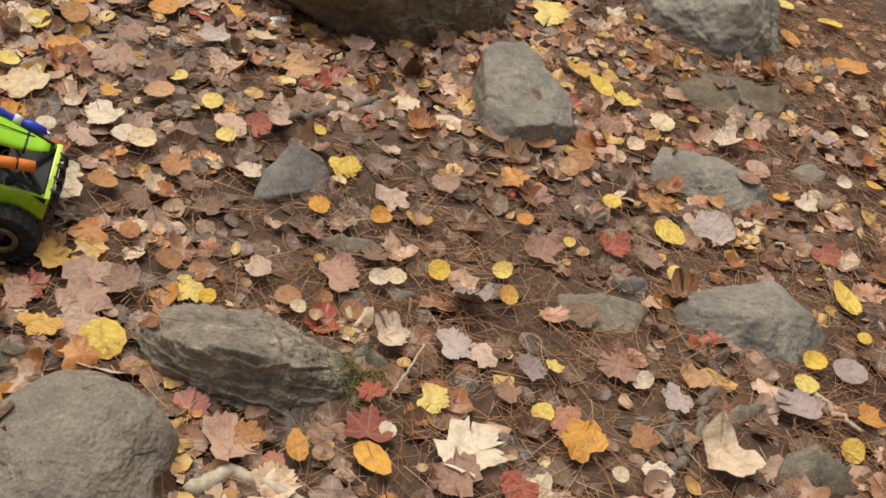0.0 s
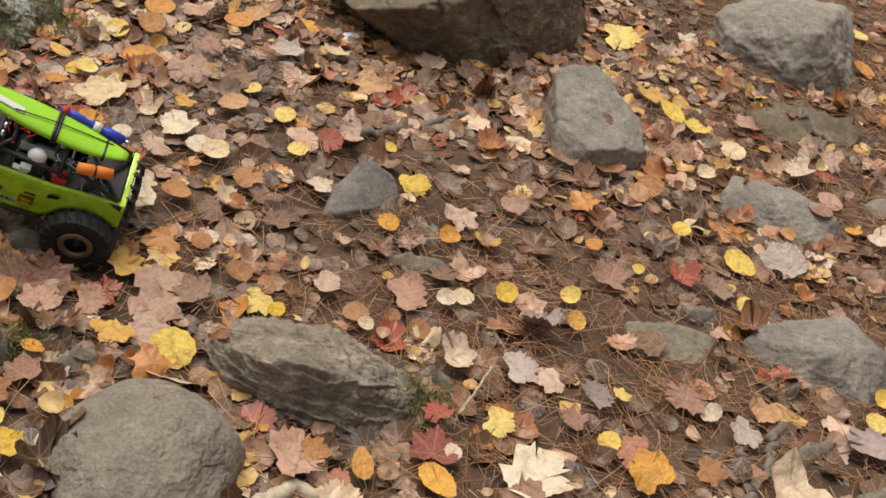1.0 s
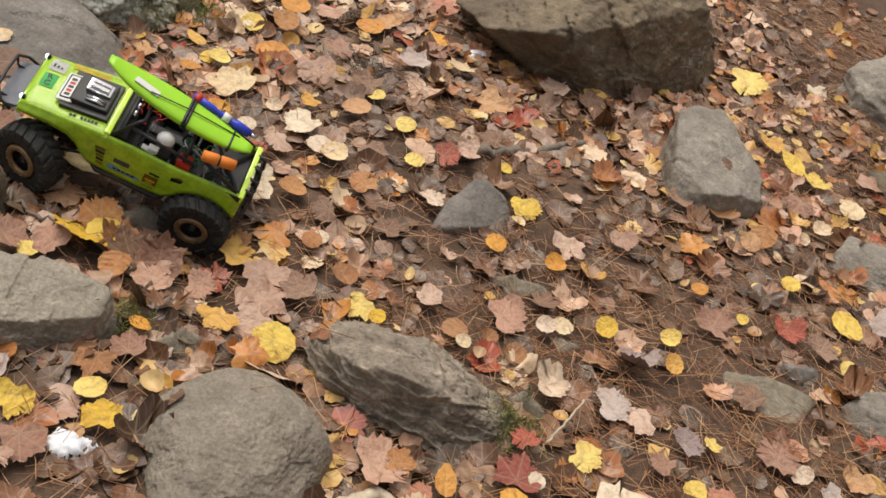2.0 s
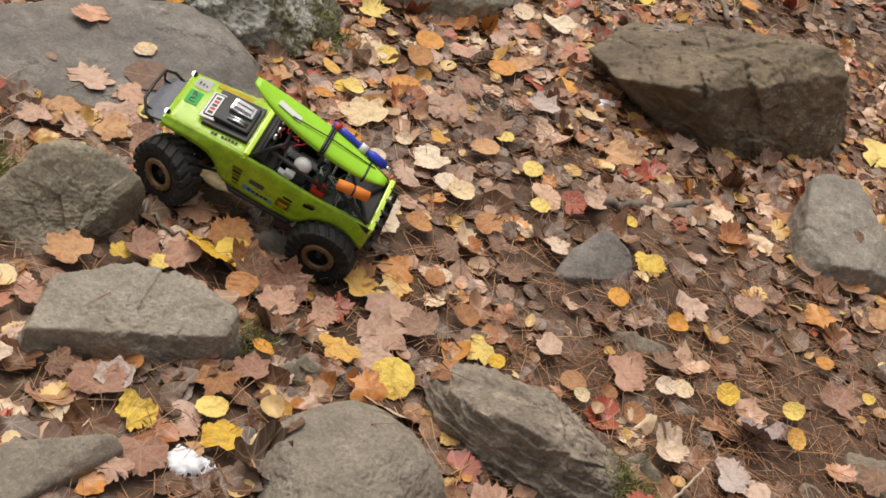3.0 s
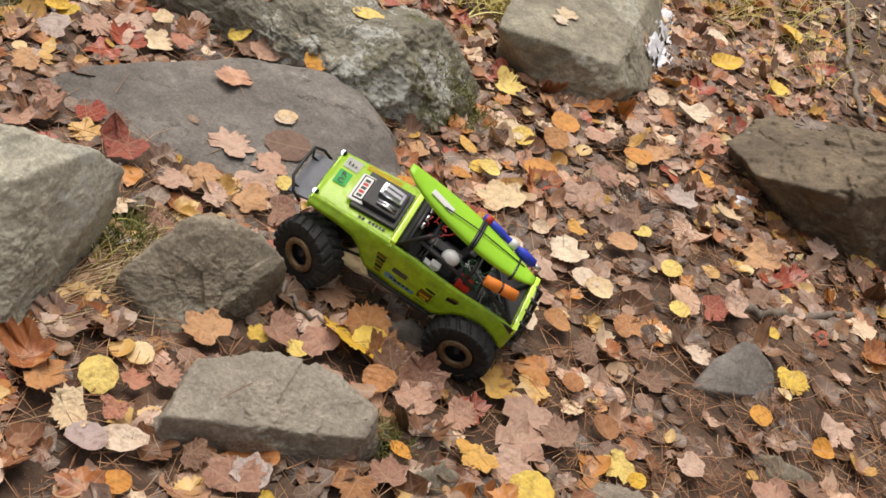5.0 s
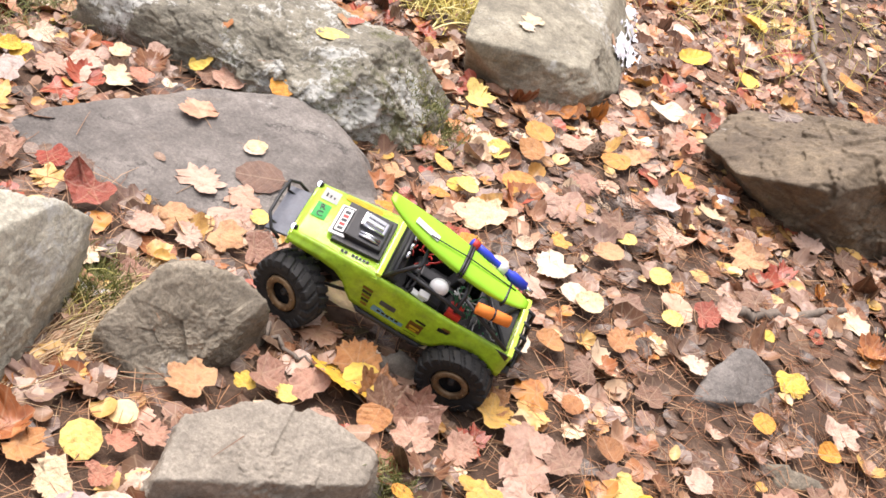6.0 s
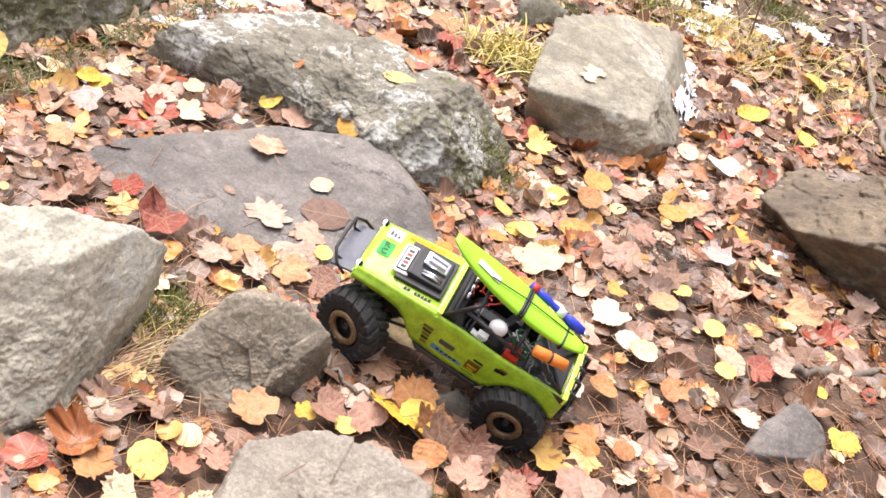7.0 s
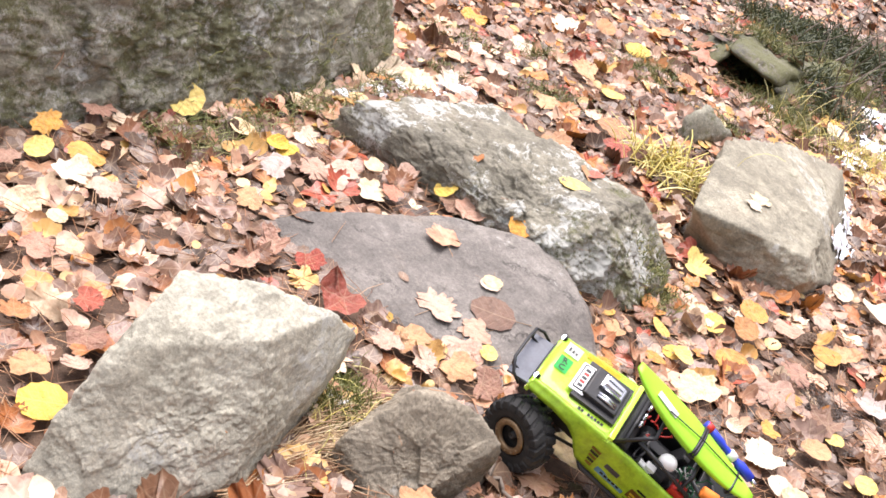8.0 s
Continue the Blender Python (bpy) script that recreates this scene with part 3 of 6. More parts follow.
STONES = [
    ('boulder', 'smooth rounded grey boulder half sunk in leaf litter', 'smooth', 7, 0.012,
     [(-0.36, 1.13, 0), (-0.35, 1.18, 0.04), (-0.27, 1.25, 0.07), (-0.19, 1.24, 0.08), (-0.11, 1.22, 0.06), (-0.09, 1.22, 0), (-0.26, 1.07, 0.07), (-0.16, 1.10, 0.075), (-0.25, 0.97, 0.01), (-0.1, 1.02, 0), (-0.20, 1.17, 0.1), (-0.24, 1.36, 0)]),
    ('boulder', 'long layered grey boulder with a mossy end', 'layered', 7, 0.020,
     [(-0.2, 1.41, 0.05), (-0.15, 1.48, 0.06), (-0.15, 1.35, 0), (-0.09, 1.36, -0.01), (0.07, 1.32, 0), (0.15, 1.4, 0), (0.14, 1.45, 0.02), (0.03, 1.51, 0.05), (-0.1, 1.33, 0.1), (0.01, 1.34, 0.1), (0.09, 1.37, 0.06), (-0.05, 1.47, 0.07)]),
    ('boulder', 'pale angular grey block of stone on the trail', 'grey', 6, 0.009,
     [(0.34, 2.53, 0.15), (0.43, 2.58, 0.15), (0.56, 2.47, 0.08), (0.56, 2.38, 0.06), (0.43, 2.3, 0.07), (0.35, 2.36, 0.08), (0.34, 2.39, 0.0), (0.35, 2.32, 0.0), (0.45, 2.35, 0.0), (0.59, 2.45, 0.0), (0.36, 2.56, 0.0), (0.5, 2.6, 0.0)]),
    ('boulder', 'large dark overhanging boulder with a stained top', 'dark', 7, 0.012,
     [(-0.26, 2.8, 0.07), (-0.23, 2.98, 0.09), (0.04, 3.02, 0.21), (0.3, 2.98, 0.28), (-0.17, 2.66, 0.09), (0.01, 2.6, 0.17), (0.08, 2.74, 0.23), (0.18, 2.9, 0.27), (-0.12, 2.74, 0.03), (0.01, 2.74, 0.04), (0.35, 2.95, 0.23), (0.11, 2.74, 0.0), (0.22, 2.79, 0.0), (0.4, 2.96, 0.0), (0.47, 3.2, 0.0), (0.3, 3.25, 0.1), (-0.1, 3.2, 0.0), (0.25, 3.3, 0.0), (-0.2, 3.0, 0.0)]),
    ('boulder', 'weathered upright grey boulder among leaves', 'grey', 6, 0.018,
     [(0.84, 3.37, 0.08), (1.01, 3.37, 0.16), (1.19, 3.41, 0.17), (1.3, 3.47, 0.1), (1.28, 3.25, 0), (1.16, 3.14, 0), (1.06, 3.13, 0.03), (0.95, 3.32, 0), (0.88, 3.25, 0.05), (1.1, 3.18, 0.16), (1.3, 3.6, 0.12), (1, 3.6, 0.1)]),
    ('stone', 'low flat grey stone half buried in needles', 'grey', 6, 0.010,
     [(0.76, 2.37, 0.03), (0.79, 2.43, 0.05), (0.93, 2.44, 0.06), (1.03, 2.36, 0.05), (1.07, 2.37, 0), (0.99, 2.25, 0), (0.89, 2.29, 0), (0.84, 2.34, 0), (0.86, 2.36, 0.06)]),
    ('stone', 'broad flat grey stone sunk in the soil', 'grey', 6, 0.010,
     [(0.73, 1.81, 0.02), (0.77, 1.84, 0.05), (0.95, 1.93, 0.06), (1.02, 1.85, 0.05), (1.08, 1.86, 0), (0.97, 1.72, 0), (0.85, 1.72, 0), (0.75, 1.78, 0), (0.86, 1.76, 0.07)]),
    ('stone_slab', 'flat-topped grey stone slab with chipped edge', 'ledge', 7, 0.014,
     [(-0.73, 1.12, 0), (-0.73, 1.19, 0.06), (-0.67, 1.28, 0.08), (-0.6, 1.31, 0.08), (-0.49, 1.32, 0.07), (-0.46, 1.32, 0), (-0.56, 1.22, -0.02), (-0.64, 1.14, 0.05), (-0.48, 1.26, 0.06), (-0.71, 1.1, 0.04)]),
    ('boulder', 'rough wedge-shaped brownish boulder beside moss', 'brown', 7, 0.014,
     [(-0.87, 1.42, 0.13), (-0.79, 1.45, 0.13), (-0.74, 1.45, 0.1), (-0.74, 1.5, 0), (-0.76, 1.4, 0), (-0.83, 1.28, 0), (-0.92, 1.29, 0), (-0.91, 1.29, 0.05), (-0.88, 1.34, 0.1), (-0.88, 1.37, 0.13), (-0.92, 1.46, 0.06)]),
    ('boulder', 'large flat-topped pale boulder with rough sides', 'block', 7, 0.014,
     [(-1.18, 1.16, 0.2), (-1.15, 1.05, 0.19), (-1.13, 1.01, 0.17), (-1.14, 0.95, 0.08), (-1.13, 0.91, 0), (-0.95, 1.12, 0), (-1.02, 1.39, 0), (-1, 1.38, 0.14), (-1.02, 1.33, 0.18), (-1.08, 1.26, 0.2), (-1.03, 1.18, 0.19), (-1.06, 0.93, 0)]),
    ('stone_slab', 'wide smooth slate slab level with the leaves', 'slab', 6, 0.010,
     [(-1.38, 1.68, 0.01), (-1.32, 1.79, 0.03), (-1.17, 2.02, 0.05), (-1.02, 2.09, 0.07), (-0.86, 2.05, 0.06), (-0.82, 2.04, 0), (-0.79, 1.97, -0.01), (-0.85, 1.76, 0), (-1.14, 1.64, 0), (-1.3, 1.68, 0), (-0.84, 2.13, 0), (-0.99, 2.16, 0.06), (-0.78, 1.78, -0.02), (-0.7, 1.95, -0.02)]),
    ('boulder', 'long ridge of rock with white lichen and moss', 'lichen', 7, 0.022,
     [(-1.57, 2.15, 0.04), (-1.53, 2.17, 0.1), (-1.37, 2.44, 0.13), (-1.1, 2.34, 0.15), (-0.93, 2.44, 0.15), (-0.8, 2.5, 0.02), (-0.79, 2.22, 0), (-0.85, 2.16, 0), (-0.98, 2.12, 0.08), (-1.14, 2.21, 0.08), (-1.38, 2.18, 0.02), (-1.52, 2.23, 0), (-0.92, 2.21, 0.15)]),
    ('boulder', 'squared grey block of stone with broken face', 'step', 6, 0.012,
     [(-0.86, 2.64, 0.12), (-0.7, 2.7, 0.13), (-0.58, 2.78, 0.12), (-0.54, 2.78, 0.07), (-0.54, 2.86, 0), (-0.61, 2.74, 0), (-0.71, 2.79, 0), (-0.84, 2.78, 0), (-0.93, 3, 0.17), (-0.81, 3.27, 0.17), (-0.67, 3.5, 0.13), (-0.56, 3.42, 0.02), (-0.51, 2.98, 0)]),
    ('boulder', 'huge mossy boulder spotted with lichen', 'mossy', 7, 0.030,
     [(-1.95, 1.2, 0), (-1.84, 1.46, 0), (-1.72, 1.95, 0), (-1.7, 2.42, 0), (-1.72, 2.66, 0.03), (-1.82, 2.62, 0.26), (-1.84, 2.2, 0.36), (-1.95, 1.6, 0.42), (-2.1, 1.2, 0.4), (-2.7, 1.3, 0.4), (-2.6, 2.6, 0.35), (-2.2, 3, 0.15), (-2.8, 2, 0.45)]),
    ('stone', 'small half-buried grey stone on bare soil', 'slab', 5, 0.008,
     [(-0.1, 1.89, 0), (-0.09, 1.95, 0.03), (-0.05, 2.04, 0.05), (0.02, 2.05, 0.03), (0.05, 2, 0), (-0.05, 1.9, 0.02)]),
    ('stone', 'small dark stone lying in the soil', 'brown', 4, 0.005,
     [(0.04, 1.82, 0), (0.07, 1.82, 0.03), (0.15, 1.81, 0.02), (0.15, 1.81, 0), (0.08, 1.79, 0)]),
    ('stone', 'small mossy stone against the slab', 'brown', 4, 0.006,
     [(-0.41, 1.28, 0.03), (-0.38, 1.34, 0.04), (-0.35, 1.35, 0.02), (-0.34, 1.32, 0), (-0.39, 1.29, 0)]),
    ('stone', 'low curved grey stone edge under leaves', 'smooth', 6, 0.006,
     [(-0.56, 0.86, 0.02), (-0.64, 0.89, 0), (-0.61, 0.93, 0.04), (-0.51, 1.02, 0.05), (-0.49, 1.02, 0.03), (-0.53, 0.97, 0)]),
    ('stone', 'small flat bluish grey stone on the trail', 'smooth', 3, 0.003,
     [(0.17, 1.72, 0.01), (0.23, 1.7, 0.02), (0.24, 1.71, 0), (0.2, 1.68, 0)]),
    ('stone', 'small thin slate stone lying flat', 'slab', 3, 0.003,
     [(0.61, 1.86, 0.03), (0.69, 1.88, 0.03), (0.71, 1.88, 0), (0.65, 1.84, 0), (0.62, 1.87, 0)]),
    ('stone', 'rounded mossy brown stone in leaf litter', 'brown', 4, 0.008,
     [(0.84, 1.37, 0), (0.86, 1.42, 0.05), (0.9, 1.43, 0.07), (0.97, 1.41, 0.05), (1, 1.39, 0)]),
    ('stone', 'nearly buried flat stone with thin moss', 'brown', 4, 0.005,
     [(0.5, 1.79, 0.01), (0.58, 1.79, 0.03), (0.69, 1.81, 0.01), (0.64, 1.71, 0), (0.52, 1.71, 0)]),
    ('stone', 'small rounded brown stone among needles', 'brown', 3, 0.004,
     [(0.78, 1.52, 0.01), (0.81, 1.55, 0.04), (0.87, 1.57, 0.03), (0.8, 1.5, 0)]),
    ('stone', 'small rounded grey stone among leaves', 'smooth', 3, 0.003,
     [(1.15, 2.53, 0.02), (1.21, 2.57, 0.03), (1.25, 2.54, 0.02), (1.19, 2.48, 0)]),
    ('stone', 'dark earthy stone edge under roots', 'dark', 4, 0.012,
     [(0.88, 2.84, 0.02), (1, 2.94, 0.04), (1.24, 2.98, 0.04), (1.23, 2.86, 0), (0.98, 2.75, 0)]),
    ('stone', 'small pointed stone covered with green moss', 'mossy', 4, 0.012,
     [(-1.07, 3.26, 0), (-1.11, 3.27, 0.08), (-1.09, 3.36, 0.12), (-0.98, 3.42, 0.06), (-0.98, 3.46, 0)]),
    ('boulder', 'mossy boulder, shade of the bank put into its dark colour', 'overhang', 5, 0.030,
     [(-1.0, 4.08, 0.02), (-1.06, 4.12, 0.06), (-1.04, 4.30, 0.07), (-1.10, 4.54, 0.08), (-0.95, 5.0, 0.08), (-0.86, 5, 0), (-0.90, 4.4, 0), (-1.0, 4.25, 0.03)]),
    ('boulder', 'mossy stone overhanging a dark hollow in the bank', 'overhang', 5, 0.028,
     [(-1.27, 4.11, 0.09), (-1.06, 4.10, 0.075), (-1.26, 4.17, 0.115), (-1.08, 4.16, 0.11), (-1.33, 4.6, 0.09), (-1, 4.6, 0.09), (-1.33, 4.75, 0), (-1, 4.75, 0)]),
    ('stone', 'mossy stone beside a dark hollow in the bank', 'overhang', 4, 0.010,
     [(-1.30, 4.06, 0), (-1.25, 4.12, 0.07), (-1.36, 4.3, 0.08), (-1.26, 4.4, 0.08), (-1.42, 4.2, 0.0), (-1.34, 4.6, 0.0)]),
    ('stone_slab', 'low slate ledge half hidden under fallen leaves', 'slab', 5, 0.008,
     [(-0.84, 1.96, 0.02), (-0.77, 1.95, 0.045), (-0.68, 1.86, 0.045), (-0.63, 1.74, 0.035), (-0.64, 1.69, 0.015), (-0.71, 1.69, 0.025), (-0.79, 1.79, 0.02)]),
    ('stone', 'small pale brown stone beside the layered boulder', 'brown', 4, 0.005,
     [(0.13, 1.48, 0.03), (0.15, 1.5, 0.04), (0.19, 1.49, 0.02), (0.2, 1.48, 0), (0.15, 1.47, 0), (0.13, 1.49, 0)]),
    ('stone', 'small smooth grey stone near the wheel', 'smooth', 4, 0.004,
     [(-0.59, 1.55, 0.03), (-0.56, 1.6, 0.04), (-0.51, 1.61, 0.03), (-0.5, 1.6, 0), (-0.56, 1.57, 0)]),
]
rock_pts, rock_faces = [], []
for i, (name, label, kind, level, amp, corners) in enumerate(STONES):
    p, f = stone(name, label, kind, level, amp, corners, i + 1)
    k = sum(len(q) for q in rock_pts)
    rock_pts.append(p)
    rock_faces += [[a + k for a in t] for t in f]
STONE_TREE = BVHTree.FromPolygons([tuple(v) for v in np.concatenate(rock_pts)], rock_faces)


def top(x, y):
    """Height and normal of what lies uppermost at x, y on the slope, and whether that is a stone."""
    g = float(terrain(x, y))
    place, normal, _, _ = STONE_TREE.ray_cast(Vector((x, y, 2.0)), Vector((0, 0, -1)))
    if place is not None and place.z > g + 0.002:
        over, under_side, _, _ = STONE_TREE.ray_cast(Vector((x, y, g + 0.004)), Vector((0, 0, 1)))
        if over is not None and under_side.z < -0.05 and over.z > g + 0.02:
            return g + 0.004, Vector((0, 0, 1)), False      # free soil below an overhang
        return place.z, normal, True
    return g + 0.004, Vector((0, 0, 1)), False


# ---- leaves ----
def leaf_shape(kind, seed):
    """Outline of a leaf about 1 across, with a ring inside and a stalk, curled and folded: points, faces, flat coordinates."""
    rng = random.Random(seed)
    if kind == "M":
        half = [(0, 1.0), (6, 0.91), (11, 0.90), (15, 0.82), (21, 0.81), (26, 0.72), (30, 0.72), (35, 0.80), (40, 0.85), (44, 0.86), (48, 0.93), (54, 0.85),
                (60, 0.84), (66, 0.76), (74, 0.68), (84, 0.70), (93, 0.71), (102, 0.71), (110, 0.63), (122, 0.56), (140, 0.46), (160, 0.24)]
        deep = rng.choice((0.4, 0.6, 0.8, 1.0, 1.1))       # how far the lobes are cut in
        half = [(a, 0.86 - 0.9 * max(0, (a - 70) / 260) + (r - 0.86 + 0.9 * max(0, (a - 70) / 260)) * deep) if a < 130 else (a, r) for a, r in half]
        ragged = rng.choice((0.06, 0.09, 0.14))
        both = [(a * rng.uniform(0.94, 1.06), r * rng.uniform(1 - 1.4 * ragged, 1 + 0.7 * ragged)) for a, r in half]
        both += [(360 - a * rng.uniform(0.94, 1.06), r * rng.uniform(1 - 1.4 * ragged, 1 + 0.7 * ragged)) for a, r in half[:0:-1]]
        if rng.random() < 0.3:      # a torn side
            cut = rng.uniform(40, 320)
            both = [(a, r * (0.7 if abs(a - cut) < 24 else 1.0)) for a, r in both]
        rim = [(0.80 * r * math.sin(radians(a)), 0.80 * r * math.cos(radians(a))) for a, r in both]
        mid, stalk = (0.0, 0.26), ((0.0, -0.08), (rng.uniform(-0.2, 0.2), -0.62))
    elif kind == "F":
        n = 16
        grow = [rng.uniform(0.25, 0.52) for _ in range(7)]
        rim = []
        for i in range(n):
            u = 7 * i / n
            a, b = grow[int(u) % 7], grow[(int(u) + 1) % 7]
            r = (a + (b - a) * (u - int(u))) * rng.uniform(0.9, 1.08)
            rim.append((r * math.sin(2 * math.pi * i / n), r * math.cos(2 * math.pi * i / n) * 1.15))
        mid, stalk = (0.0, 0.0), ((0.0, -0.2), (rng.uniform(-0.2, 0.2), -0.5))
    elif kind == "Q":
        rim = [(0.5 * r * math.sin(radians(a)), 0.5 * r * math.cos(radians(a))) for a, r in ((0, 1.1), (52, 0.9), (115, 0.8), (180, 0.5), (245, 0.8), (308, 0.9))]
        rim = [(x * rng.uniform(0.8, 1.15), y * rng.uniform(0.85, 1.1)) for x, y in rim]
        mid, stalk = (0.0, 0.0), ((0.0, -0.2), (0.0, -0.45))
    else:
        n = 22
        w, tip = (0.48, 0.06) if kind == "A" else (0.33, 0.16)
        rim = []
        for i in range(n):
            a = 2 * math.pi * i / n
            r = 1 + (0.035 if i % 2 else -0.035) * rng.uniform(0.4, 1.4)
            rim.append((w * math.sin(a) * r, (0.48 + tip * max(0, math.cos(a)) ** 6) * math.cos(a) * r))
        mid, stalk = (0.0, 0.0), ((0.0, -0.46), (rng.uniform(-0.12, 0.12), -0.85))
    flat = [mid] + [(mid[0] + 0.55 * (x - mid[0]), mid[1] + 0.55 * (y - mid[1])) for x, y in rim] + rim
    n = len(rim)
    cup, fold, wave, ph = rng.uniform(-0.3, 0.6), rng.uniform(-0.2, 0.5), rng.uniform(0.03, 0.14) * (1.0 if kind == "M" else 0.25), rng.uniform(0, 6)
    beat = rng.choice((2, 3, 5)) if kind == "M" else 3
    bend, way = rng.uniform(-0.2, 0.6), rng.uniform(0, 6.28)
    pts = []
    for x, y in flat:
        dx, dy = x, y - mid[1]
        along = dx * math.cos(way) + dy * math.sin(way)
        z = cup * (dx * dx + dy * dy) + fold * abs(dx) * 0.6 + wave * math.sin(beat * math.atan2(dx, dy) + ph) * math.hypot(dx, dy) + bend * max(0.0, along - 0.1) ** 2 * 2
        pts.append((x, y, z + rng.gauss(0, 0.008) * (0.3 + math.hypot(dx, dy))))
    low = min(p[2] for p in pts)
    pts = [(x, y, z - low) for x, y, z in pts]
    faces = []
    for i in range(n):
        j = (i + 1) % n
        faces += [(0, 1 + j, 1 + i), (1 + i, 1 + j, 1 + n + j), (1 + i, 1 + n + j, 1 + n + i)]
    k = len(pts)
    (ax, ay), (bx, by) = stalk
    for x, y, z in ((ax - 0.010, ay, 0.02), (ax + 0.010, ay, 0.02), (ax, ay, 0.045), (bx - 0.009, by, 0.01), (bx + 0.009, by, 0.01), (bx, by, 0.03)):
        pts.append((x, y, z))
        flat.append((0.0, 0.2))
    faces += [(k, k + 1, k + 4), (k, k + 4, k + 3), (k + 1, k + 2, k + 5), (k + 1, k + 5, k + 4), (k + 2, k, k + 3), (k + 2, k + 3, k + 5)]
    return np.array(pts), np.array(faces), np.array(flat)


SHAPES = {k: [leaf_shape(k, s) for s in range(n)] for k, n in (("M", 40), ("A", 14), ("O", 8), ("F", 20), ("Q", 10))}


def lay(x, y, size, turn, tip_x, tip_y, lift=0.0, lean=0.0):
    """Where a leaf of that size lies on the soil or on a stone; lean props its upper edge on its neighbours."""
    z, normal, on_stone = top(x, y)
    tilt = Matrix()
    if on_stone and normal.z > 0.4:
        r = 0.35 * size
        e, w, n, s = (top(x + dx, y + dy)[0] for dx, dy in ((r, 0), (-r, 0), (0, r), (0, -r)))
        slope = Vector((max(-0.7, min(0.7, (w - e) / (2 * r))), max(-0.7, min(0.7, (s - n) / (2 * r))), 1.0))
        tilt = slope.to_track_quat("Z", "Y").to_matrix().to_4x4()
        z = max(z, min(z + 0.006, (e + w + n + s) / 4))
    return Matrix.Translation((x, y, z + lift)) @ tilt @ Matrix.Rotation(radians(lean if not on_stone else 0.0), 4, "X") @ pose(0, 0, 0, tip_x, tip_y, turn) @ Matrix.Scale(size, 4)


